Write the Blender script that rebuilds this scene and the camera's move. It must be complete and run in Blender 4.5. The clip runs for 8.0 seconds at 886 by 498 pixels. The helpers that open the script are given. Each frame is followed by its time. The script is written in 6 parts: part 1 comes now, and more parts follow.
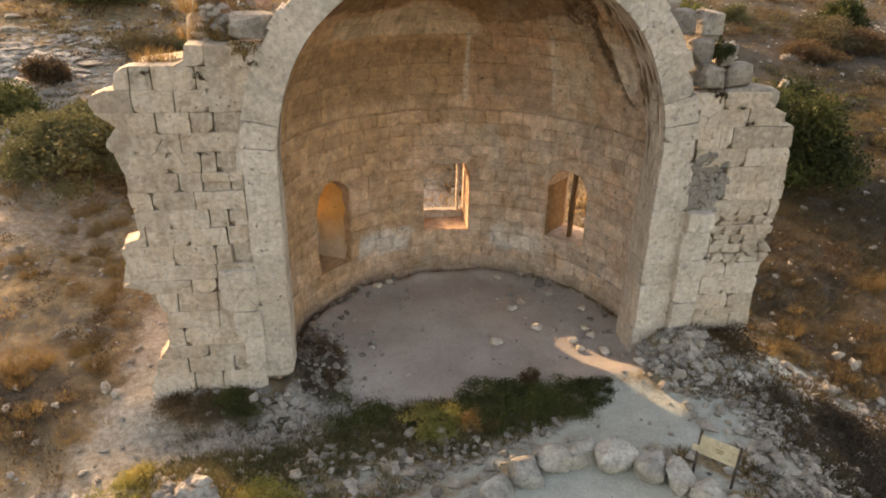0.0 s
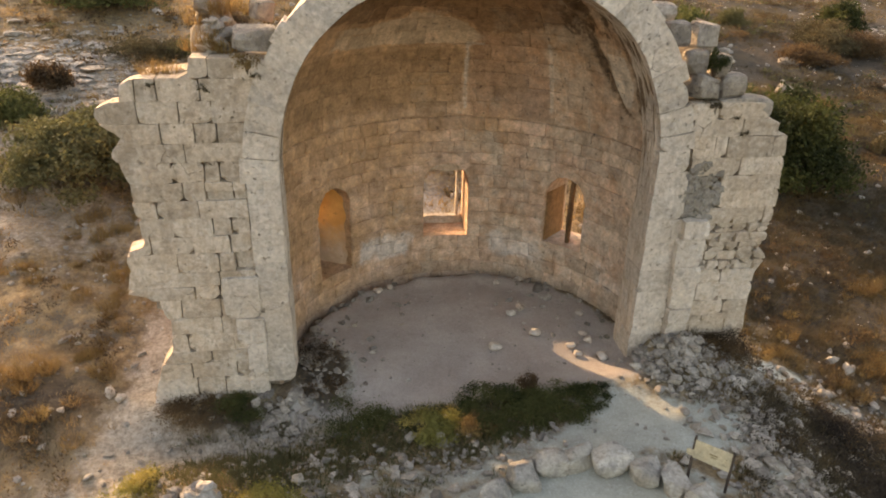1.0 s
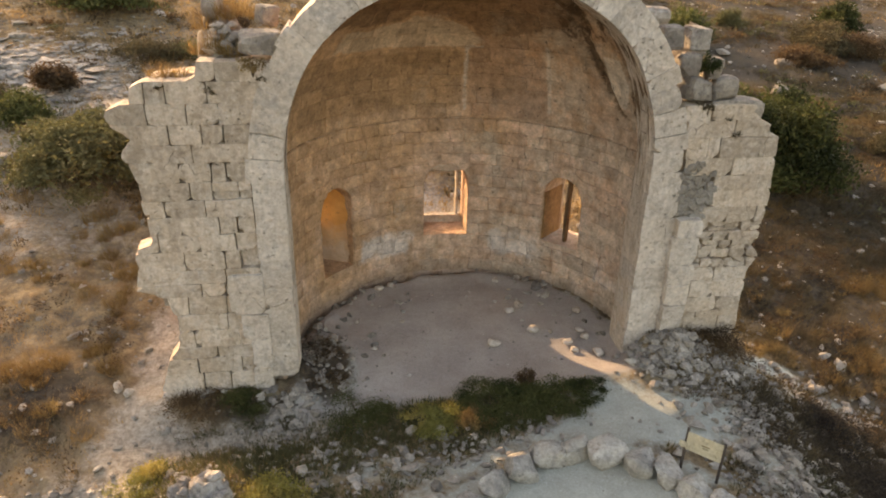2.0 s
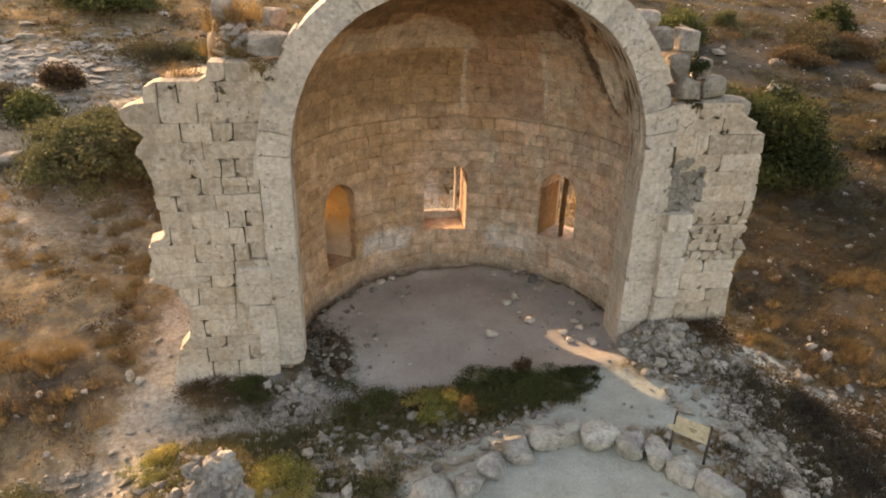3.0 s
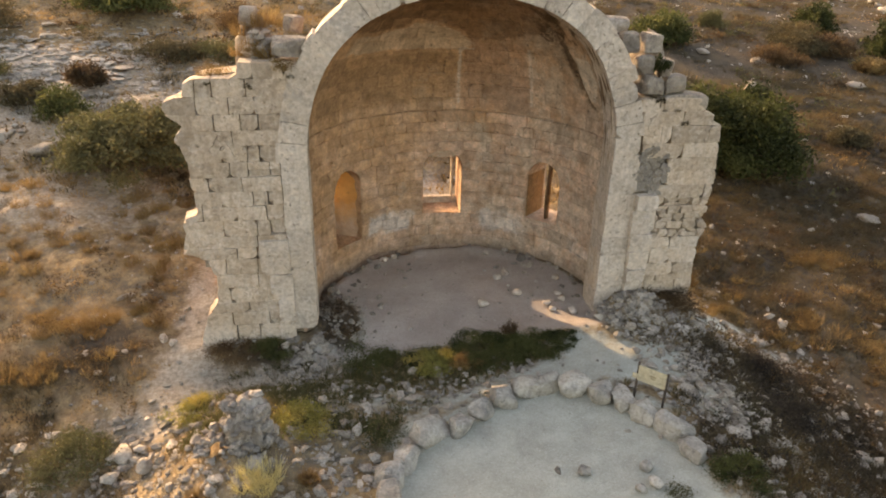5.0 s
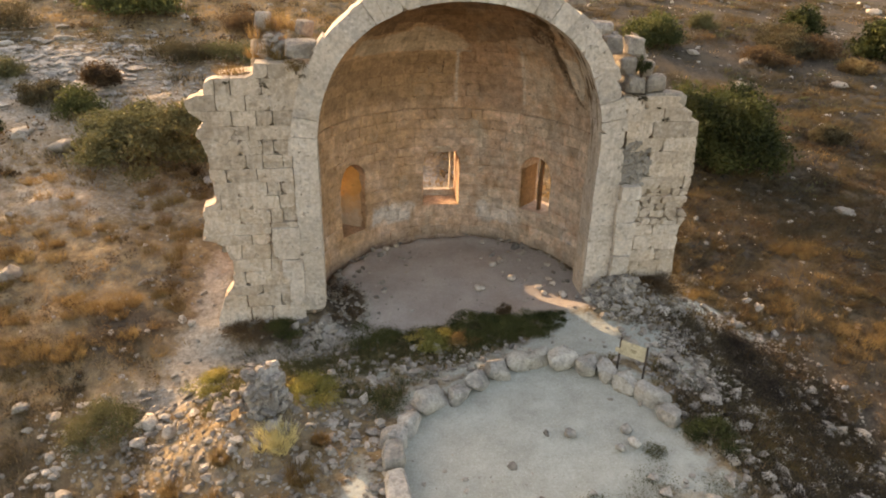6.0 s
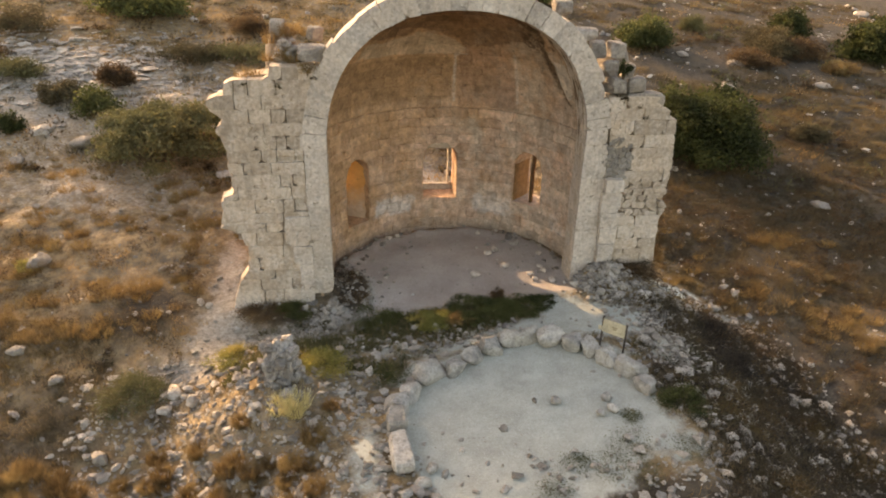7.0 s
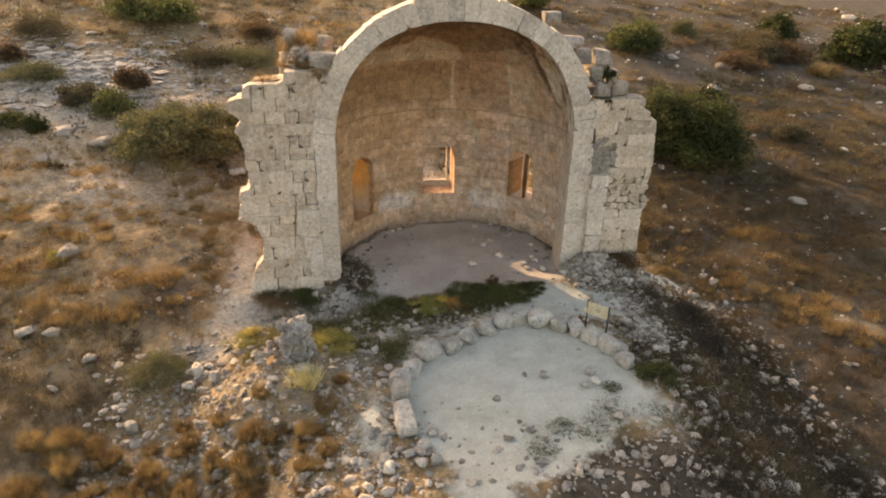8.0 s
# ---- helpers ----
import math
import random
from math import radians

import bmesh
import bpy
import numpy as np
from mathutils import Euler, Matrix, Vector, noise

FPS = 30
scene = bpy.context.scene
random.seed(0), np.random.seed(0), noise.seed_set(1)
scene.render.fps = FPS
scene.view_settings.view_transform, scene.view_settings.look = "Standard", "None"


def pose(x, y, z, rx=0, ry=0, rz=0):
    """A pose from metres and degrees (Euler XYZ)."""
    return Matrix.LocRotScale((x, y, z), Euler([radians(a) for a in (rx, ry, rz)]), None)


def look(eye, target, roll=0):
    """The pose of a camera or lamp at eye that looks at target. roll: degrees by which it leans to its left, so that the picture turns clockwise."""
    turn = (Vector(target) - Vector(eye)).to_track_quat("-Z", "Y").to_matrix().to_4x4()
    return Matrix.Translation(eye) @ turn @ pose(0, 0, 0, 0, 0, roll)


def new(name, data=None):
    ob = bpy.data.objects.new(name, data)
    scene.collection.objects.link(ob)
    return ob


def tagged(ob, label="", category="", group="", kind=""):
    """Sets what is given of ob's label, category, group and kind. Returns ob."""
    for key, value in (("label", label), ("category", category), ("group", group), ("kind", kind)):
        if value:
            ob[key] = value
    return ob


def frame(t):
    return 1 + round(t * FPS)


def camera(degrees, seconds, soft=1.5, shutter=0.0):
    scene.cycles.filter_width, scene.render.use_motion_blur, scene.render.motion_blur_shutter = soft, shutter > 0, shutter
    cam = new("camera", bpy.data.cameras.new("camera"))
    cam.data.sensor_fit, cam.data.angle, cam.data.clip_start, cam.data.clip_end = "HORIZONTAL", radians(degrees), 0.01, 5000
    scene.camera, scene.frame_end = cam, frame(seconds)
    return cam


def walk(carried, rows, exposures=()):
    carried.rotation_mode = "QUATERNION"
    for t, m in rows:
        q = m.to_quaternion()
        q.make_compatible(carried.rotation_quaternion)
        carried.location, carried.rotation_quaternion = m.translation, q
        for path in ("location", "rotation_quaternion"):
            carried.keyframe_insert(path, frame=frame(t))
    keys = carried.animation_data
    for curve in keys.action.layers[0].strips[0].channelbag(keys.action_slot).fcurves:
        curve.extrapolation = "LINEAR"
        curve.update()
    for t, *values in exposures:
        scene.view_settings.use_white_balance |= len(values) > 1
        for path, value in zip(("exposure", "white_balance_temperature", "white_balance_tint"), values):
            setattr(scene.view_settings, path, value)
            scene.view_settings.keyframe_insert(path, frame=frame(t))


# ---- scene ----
cam = camera(65.4, 8.0, soft=1.9)
EXPOSURE, KELVIN, TINT = 2.1, 9550, 21
PATH = [
    (0, (-2.675, 2.806, 8.658), (-2.408, 4.59, 7.794), 1.4),
    (0.5, (-2.668, 2.756, 8.791), (-2.402, 4.54, 7.927), 1.4),
    (1, (-2.695, 2.659, 8.908), (-2.427, 4.443, 8.044), 1.4),
    (1.5, (-2.717, 2.509, 8.98), (-2.449, 4.293, 8.116), 1.4),
    (3, (-2.852, 1.652, 9.184), (-2.582, 3.435, 8.319), 1.4),
    (3.5, (-2.908, 1.242, 9.27), (-2.637, 3.024, 8.403), 1.5),
    (4, (-2.981, 0.73, 9.371), (-2.708, 2.512, 8.503), 1.5),
    (4.5, (-3.05, 0.108, 9.485), (-2.778, 1.889, 8.617), 1.5),
    (5.8, (-3.283, -1.866, 9.945), (-3.01, -0.089, 9.069), 1.4),
    (6, (-3.345, -2.148, 9.975), (-3.069, -0.368, 9.105), 1.5),
    (6.5, (-3.452, -2.979, 10.174), (-3.175, -1.2, 9.304), 1.5),
    (7, (-3.593, -3.849, 10.402), (-3.313, -2.071, 9.531), 1.6),
    (7.5, (-3.724, -4.756, 10.664), (-3.443, -2.978, 9.793), 1.6),
    (8, (-3.863, -5.675, 10.925), (-3.581, -3.897, 10.055), 1.6),
]
walk(cam, [(t, look(eye, target, roll)) for t, eye, target, roll in PATH],
     exposures=[(0.0, EXPOSURE, KELVIN, TINT), (8.0, EXPOSURE, KELVIN, TINT)])

# ---- world and sun ----
SUN_AZ, SUN_EL = Vector((-0.459, 0.889)), 17.0
world = bpy.data.worlds.new("sky")
scene.world = world
world.use_nodes = True
wn = world.node_tree.nodes
sky = wn.new("ShaderNodeTexSky")
sky.sky_type = "NISHITA"
sky.sun_disc = False
sky.sun_elevation = radians(SUN_EL)
sky.sun_rotation = math.atan2(SUN_AZ.x, SUN_AZ.y)
sky.dust_density = 3.0
world.node_tree.links.new(sky.outputs[0], wn["Background"].inputs[0])
wn["Background"].inputs[1].default_value = 0.15
sun_data = bpy.data.lights.new("sun", "SUN")
sun_data.energy, sun_data.angle, sun_data.color = 2.0, radians(0.8), (1.0, 0.83, 0.63)
sun = new("sun", sun_data)
sun_from = Vector((SUN_AZ.x, SUN_AZ.y, math.tan(radians(SUN_EL)) * SUN_AZ.length)) * 40
sun.matrix_world = look(sun_from, (0, 0, 0))


# ---- mesh helpers ----
def mesh_from(name, verts, faces, mat=None, smooth=False):
    me = bpy.data.meshes.new(name)
    me.from_pydata([tuple(v) for v in verts], [], faces)
    me.update()
    if smooth:
        me.shade_smooth()
    else:
        me.shade_flat()
    if mat:
        me.materials.append(mat)
    return me


def fast_mesh(name, verts, faces, mat, smooth=False):
    """A mesh from numpy arrays: verts (n, 3), faces (m, k)."""
    me = bpy.data.meshes.new(name)
    m, k = faces.shape
    me.vertices.add(len(verts))
    me.vertices.foreach_set("co", np.asarray(verts, np.float32).ravel())
    me.loops.add(m * k)
    me.loops.foreach_set("vertex_index", faces.astype(np.int32).ravel())
    me.polygons.add(m)
    me.polygons.foreach_set("loop_start", np.arange(0, m * k, k, dtype=np.int32))
    me.update(calc_edges=True)
    me.validate()
    if smooth:
        me.shade_smooth()
    else:
        me.shade_flat()
    me.materials.append(mat)
    return me


def part(name, me, parent, label=""):
    ob = new(name, me)
    ob.parent = parent
    return tagged(ob, label)


def thing(name, label, category, me=None, group="", kind="", at=None):
    ob = new(name, me)
    if at is not None:
        ob.location = at
    return tagged(ob, label, category, group, kind)


def smoothstep(a, b, x):
    t = np.clip((x - a) / (b - a), 0, 1)
    return t * t * (3 - 2 * t)


def hump(x, y, cx, cy, sx, sy):
    return np.exp(-((x - cx) / sx) ** 2 - ((y - cy) / sy) ** 2)


# ---- materials ----
class Nodes:
    """Short hand for a node material in world space."""

    def __init__(self, name):
        self.mat = bpy.data.materials.new(name)
        self.mat.use_nodes = True
        self.tree = self.mat.node_tree
        self.out = self.tree.nodes["Principled BSDF"]
        self.pos = self.add("ShaderNodeNewGeometry").outputs["Position"]

    def add(self, kind, **props):
        node = self.tree.nodes.new(kind)
        for key, value in props.items():
            if key == "operation":
                node.operation = value
            elif key == "blend_type":
                node.blend_type = value
            elif key == "data_type":
                node.data_type = value
        return node

    def link(self, a, b):
        self.tree.links.new(a, b)

    def noise(self, scale, detail=4.0, rough=0.55, stretch=None, distort=0.0):
        n = self.add("ShaderNodeTexNoise")
        n.inputs["Scale"].default_value = scale
        n.inputs["Detail"].default_value = detail
        n.inputs["Roughness"].default_value = rough
        n.inputs["Distortion"].default_value = distort
        src = self.pos
        if stretch:
            m = self.add("ShaderNodeMapping")
            m.inputs["Scale"].default_value = stretch
            self.link(src, m.inputs["Vector"])
            src = m.outputs[0]
        self.link(src, n.inputs["Vector"])
        return n.outputs["Fac"]

    def cells(self, scale, feature="F1"):
        n = self.add("ShaderNodeTexVoronoi")
        n.feature = feature
        n.inputs["Scale"].default_value = scale
        self.link(self.pos, n.inputs["Vector"])
        return n.outputs["Distance"]

    def ramp(self, fac, lo, hi):
        n = self.add("ShaderNodeMapRange")
        n.inputs["From Min"].default_value = lo
        n.inputs["From Max"].default_value = hi
        self.link(fac, n.inputs["Value"])
        return n.outputs[0]

    def math(self, op, a, b):
        n = self.add("ShaderNodeMath", operation=op)
        for i, v in enumerate((a, b)):
            if isinstance(v, (int, float)):
                n.inputs[i].default_value = v
            else:
                self.link(v, n.inputs[i])
        return n.outputs[0]

    def mix(self, fac, a, b, blend="MIX"):
        n = self.add("ShaderNodeMix", data_type="RGBA", blend_type=blend)
        if isinstance(fac, (int, float)):
            n.inputs[0].default_value = fac
        else:
            self.link(fac, n.inputs[0])
        for i, v in ((6, a), (7, b)):
            if isinstance(v, tuple):
                n.inputs[i].default_value = (*v, 1)
            else:
                self.link(v, n.inputs[i])
        return n.outputs[2]

    def grey(self, value):
        n = self.add("ShaderNodeCombineColor")
        for i in range(3):
            self.link(value, n.inputs[i])
        return n.outputs[0]

    def random(self):
        return self.add("ShaderNodeObjectInfo").outputs["Random"]

    def island(self):
        return self.add("ShaderNodeNewGeometry").outputs["Random Per Island"]

    def attribute(self, name):
        n = self.add("ShaderNodeAttribute")
        n.attribute_name = name
        return n.outputs["Fac"]

    def finish(self, colour, rough=0.9, bump=None, strength=0.5, distance=0.02, specular=0.2):
        self.link(colour, self.out.inputs["Base Color"])
        self.out.inputs["Roughness"].default_value = rough
        self.out.inputs["Specular IOR Level"].default_value = specular
        if bump is not None:
            b = self.add("ShaderNodeBump")
            b.inputs["Strength"].default_value = strength
            b.inputs["Distance"].default_value = distance
            self.link(bump, b.inputs["Height"])
            self.link(b.outputs[0], self.out.inputs["Normal"])
        return self.mat


def cracks(n, scale, width, where):
    """Thin broken cracks: edges of warped cells, kept only where a noise is high."""
    v = n.add("ShaderNodeTexVoronoi")
    v.feature = "DISTANCE_TO_EDGE"
    v.inputs["Scale"].default_value = scale
    warp = n.add("ShaderNodeTexNoise")
    warp.inputs["Scale"].default_value = scale * 1.5
    warp.inputs["Detail"].default_value = 4
    n.link(n.pos, warp.inputs["Vector"])
    mixed = n.add("ShaderNodeVectorMath", operation="MULTIPLY_ADD")
    n.link(warp.outputs["Color"], mixed.inputs[0])
    mixed.inputs[1].default_value = (0.5 / scale,) * 3
    n.link(n.pos, mixed.inputs[2])
    n.link(mixed.outputs[0], v.inputs["Vector"])
    line = n.ramp(v.outputs["Distance"], width, 0.0)
    return n.math("MULTIPLY", line, n.ramp(n.noise(scale * 0.6, 3), where, where + 0.08))


def limestone(name, pale, warm, stain, stain_at=0.6, per="object", pits=0.5, vary=0.22, lichen=0.35, coarse=1.0):
    n = Nodes(name)
    colour = n.mix(n.ramp(n.noise(0.9, 6, 0.65), 0.38, 0.62), pale, warm)
    colour = n.mix(n.math("MULTIPLY", n.ramp(n.noise(3.6 * coarse, 9, 0.74), 0.5, 0.62), 0.75), colour, tuple(0.55 * w + 0.45 * t for w, t in zip(warm, stain)))
    colour = n.mix(n.math("MULTIPLY", n.ramp(n.noise(2.4 * coarse, 8, 0.7, (1, 1, 1.4)), 0.56, 0.66), 0.6), colour, tuple(min(1.0, c * 1.22) for c in pale))
    colour = n.mix(n.math("MULTIPLY", n.ramp(n.noise(1.5, 9, 0.75, (1, 1, 0.45)), stain_at - 0.04, stain_at + 0.08), 0.8), colour, stain)
    dark = n.ramp(n.noise(4.4 * coarse, 7, 0.68), 0.56, 0.66)
    colour = n.mix(n.math("MULTIPLY", dark, lichen), colour, tuple(c * 0.45 for c in stain))
    rand = n.random() if per == "object" else n.island()
    odd = n.math("MULTIPLY", n.ramp(rand, 0.82, 0.86), n.ramp(n.noise(5.0 * coarse, 8, 0.75), 0.4, 0.56))
    colour = n.mix(n.math("MULTIPLY", odd, 0.6), colour, tuple(c * 0.8 for c in stain))
    value = n.math("ADD", n.math("MULTIPLY", n.math("FRACT", n.math("MULTIPLY", rand, 7.3), 0.0), vary), 1.0 - vary * 0.5)
    value = n.math("MULTIPLY", value, n.math("ADD", n.math("MULTIPLY", n.ramp(n.noise(9 * coarse, 8, 0.72), 0.32, 0.68), 0.46), 0.78))
    wash = n.ramp(n.noise(1.0, 8, 0.72, (3.2, 3.2, 0.5)), 0.55, 0.7)
    colour = n.mix(n.math("MULTIPLY", wash, 0.4), colour, tuple(c * 0.8 for c in stain))
    pit = n.ramp(n.noise(11 * coarse, 5, 0.68), 0.63, 0.69)
    value = n.math("MULTIPLY", value, n.math("SUBTRACT", 1.0, n.math("MULTIPLY", pit, pits)))
    crack = cracks(n, 1.7 * coarse, 0.012, 0.6)
    value = n.math("MULTIPLY", value, n.math("SUBTRACT", 1.0, n.math("MULTIPLY", crack, 0.2)))
    colour = n.mix(1.0, colour, n.grey(value), "MULTIPLY")
    relief = n.math("ADD", n.noise(4.5 * coarse, 6, 0.62), n.math("MULTIPLY", n.noise(22 * coarse, 3, 0.6), 0.14))
    relief = n.math("SUBTRACT", relief, n.math("ADD", n.math("MULTIPLY", pit, 0.5), n.math("MULTIPLY", crack, 0.4)))
    return n.finish(colour, 0.92, relief, 1.0, 0.075, 0.12)


def vault_stone(name, joints):
    """Brown weathered stone of the apse: plaster panels above, greyer to one side, pale render left low down, dark stains high by the arch."""
    n = Nodes(name)
    split = n.add("ShaderNodeSeparateXYZ")
    n.link(n.pos, split.inputs[0])
    x, y, z = split.outputs
    ragged = n.math("MULTIPLY", n.math("SUBTRACT", n.noise(1.3, 8, 0.7), 0.5), 3.2)

    def between(v, lo, hi, soft=0.18):
        v = n.math("ADD", v, n.math("MULTIPLY", ragged, soft * 2))
        return n.math("MULTIPLY", n.ramp(v, lo, lo + soft), n.ramp(v, hi + soft, hi))

    colour = n.mix(n.ramp(n.noise(1.1, 8, 0.7), 0.4, 0.6), (0.53, 0.33, 0.205), (0.72, 0.50, 0.36))
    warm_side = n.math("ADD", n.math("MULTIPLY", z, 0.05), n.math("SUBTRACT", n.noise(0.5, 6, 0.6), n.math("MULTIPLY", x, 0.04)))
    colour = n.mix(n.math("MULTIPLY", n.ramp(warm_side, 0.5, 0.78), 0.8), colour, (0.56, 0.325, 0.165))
    grey = n.math("ADD", n.math("MULTIPLY", x, 0.035), n.noise(1.0, 9, 0.72))
    colour = n.mix(n.math("MULTIPLY", n.ramp(grey, 0.52, 0.66), 0.6), colour, (0.66, 0.55, 0.43))
    wide = n.ramp(n.noise(0.9, 6, 0.6), 0.3, 0.5)
    patch = n.math("MAXIMUM", between(x, -2.45, -1.05, 0.15), n.math("MAXIMUM", between(x, 1.3, 2.6, 0.15), between(x, 3.85, 4.2, 0.08)))
    low = n.math("MULTIPLY", between(z, -0.05, 0.62, 0.15), n.math("MULTIPLY", patch, wide))
    colour = n.mix(n.math("MULTIPLY", low, 0.8), colour, (0.72, 0.64, 0.56))
    foot = n.ramp(n.math("ADD", z, n.math("MULTIPLY", ragged, 0.2)), -0.25, -0.75)
    colour = n.mix(n.math("MULTIPLY", foot, 0.6), colour, (0.27, 0.20, 0.15))
    streak = n.noise(1.0, 7, 0.7, (2.6, 2.6, 0.35))
    colour = n.mix(n.math("MULTIPLY", n.ramp(streak, 0.52, 0.68), 0.45), colour, (0.33, 0.21, 0.12))
    if joints == "island":
        fray = n.math("MULTIPLY", n.math("SUBTRACT", n.noise(2.2, 9, 0.72), 0.5), 2.2)

        def field(name, strength, tint, soft=0.12):
            f = n.ramp(n.math("ADD", n.attribute(name), fray), 0.5 - soft, 0.5 + soft)
            return n.mix(n.math("MULTIPLY", f, strength), colour, tint)
        colour = field("panel", 0.52, (0.37, 0.215, 0.105))
        colour = field("red", 0.5, (0.44, 0.25, 0.15), 0.2)
        colour = field("pale", 0.65, (0.63, 0.48, 0.33))
        colour = field("strip", 0.75, (0.66, 0.54, 0.42), 0.2)
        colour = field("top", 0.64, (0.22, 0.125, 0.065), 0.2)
        ribs = n.noise(1.0, 8, 0.7, (1.5, 3.8, 1.0))
        torn = n.ramp(n.math("ADD", n.attribute("torn"), fray), 0.35, 0.65)
        colour = n.mix(n.math("MULTIPLY", torn, n.math("MULTIPLY", n.ramp(ribs, 0.5, 0.58), 0.85)), colour, (0.16, 0.10, 0.06))
        colour = n.mix(n.math("MULTIPLY", torn, n.math("MULTIPLY", n.ramp(ribs, 0.46, 0.38), 0.7)), colour, (0.55, 0.44, 0.33))
        broken = n.math("MULTIPLY", n.attribute("dark"), n.math("ADD", n.math("MULTIPLY", n.ramp(n.noise(1.7, 8, 0.7), 0.36, 0.56), 0.9), 0.35))
        smear = n.ramp(n.math("ADD", broken, n.math("MULTIPLY", fray, 0.7)), 0.2, 0.75)
        colour = n.mix(n.math("MULTIPLY", smear, 0.85), colour, (0.12, 0.075, 0.042))
        colour = field("slab", 0.9, (0.76, 0.65, 0.52), 0.15)
    rand = n.random() if joints == "object" else n.island()
    value = n.math("ADD", n.math("MULTIPLY", rand, 0.3), 0.73)
    value = n.math("MULTIPLY", value, n.math("ADD", n.math("MULTIPLY", n.ramp(n.noise(4.2, 8, 0.68), 0.3, 0.7), 0.7), 0.66))
    pit = n.ramp(n.noise(8, 5, 0.7), 0.62, 0.68)
    value = n.math("MULTIPLY", value, n.math("SUBTRACT", 1.0, n.math("MULTIPLY", pit, 0.55)))
    value = n.math("MULTIPLY", value, n.math("ADD", n.math("MULTIPLY", n.ramp(n.noise(17, 5, 0.7), 0.36, 0.64), 0.32), 0.82))
    crack = cracks(n, 1.4, 0.014, 0.58)
    value = n.math("MULTIPLY", value, n.math("SUBTRACT", 1.0, n.math("MULTIPLY", crack, 0.3)))
    colour = n.mix(1.0, colour, n.grey(value), "MULTIPLY")
    relief = n.math("ADD", n.noise(4, 7, 0.65), n.math("MULTIPLY", n.noise(20, 3, 0.6), 0.15))
    relief = n.math("SUBTRACT", relief, n.math("ADD", n.math("MULTIPLY", pit, 0.5), n.math("MULTIPLY", crack, 0.2)))
    return n.finish(colour, 0.93, relief, 0.85, 0.05, 0.12)


def torn_plaster():
    """Ribs of broken plaster and dirt that run along the arch."""
    n = Nodes("torn_plaster")
    split = n.add("ShaderNodeSeparateXYZ")
    n.link(n.pos, split.inputs[0])
    colour = n.mix(n.ramp(n.noise(1.3, 8, 0.7), 0.4, 0.6), (0.54, 0.44, 0.34), (0.68, 0.58, 0.47))
    ribs = n.noise(1.0, 8, 0.66, (0.8, 9.0, 0.8))
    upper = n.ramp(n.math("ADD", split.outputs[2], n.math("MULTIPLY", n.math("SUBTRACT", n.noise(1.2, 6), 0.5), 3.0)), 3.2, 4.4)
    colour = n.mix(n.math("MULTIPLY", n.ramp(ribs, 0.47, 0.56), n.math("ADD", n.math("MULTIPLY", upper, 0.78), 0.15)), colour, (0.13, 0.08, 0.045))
    colour = n.mix(n.math("MULTIPLY", n.ramp(n.noise(5, 8, 0.72), 0.52, 0.64), 0.5), colour, (0.30, 0.22, 0.15))
    return n.finish(colour, 0.94, n.math("ADD", ribs, n.math("MULTIPLY", n.noise(9, 6, 0.7), 0.4)), 0.9, 0.08, 0.1)


TORN = torn_plaster()
FACADE = limestone("facade_limestone", (0.56, 0.475, 0.382), (0.50, 0.392, 0.288), (0.36, 0.28, 0.20), 0.55, "object", 0.5, 0.24, 0.4)
ARCH = limestone("arch_limestone", (0.58, 0.505, 0.42), (0.53, 0.44, 0.345), (0.37, 0.325, 0.275), 0.6, "object", 0.5, 0.18)
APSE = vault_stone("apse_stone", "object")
DOME = vault_stone("vault_plaster", "island")
FACADE_MORTAR = limestone("pale_mortar", (0.42, 0.355, 0.275), (0.36, 0.29, 0.21), (0.2, 0.17, 0.14), 0.5, "island")
MORTAR = limestone("lime_mortar", (0.30, 0.25, 0.19), (0.26, 0.20, 0.14), (0.16, 0.13, 0.10), 0.5, "island")
RUBBLE = limestone("rubble_stone", (0.39, 0.35, 0.295), (0.32, 0.275, 0.215), (0.24, 0.212, 0.185), 0.54, "island", 0.4, 0.7, 0.4, 2.0)
SLAB = limestone("slab_stone", (0.44, 0.40, 0.345), (0.36, 0.315, 0.255), (0.20, 0.18, 0.16), 0.54, "island", 0.4, 0.5, 0.4, 1.5)
HEAP = limestone("heap_stone", (0.36, 0.32, 0.265), (0.29, 0.245, 0.19), (0.24, 0.212, 0.185), 0.54, "object", 0.4, 0.7, 0.4, 2.0)
BOULDER = limestone("boulder_stone", (0.48, 0.445, 0.385), (0.42, 0.375, 0.305), (0.25, 0.232, 0.205), 0.52, "object", 0.5, 0.3, 0.55, 1.6)


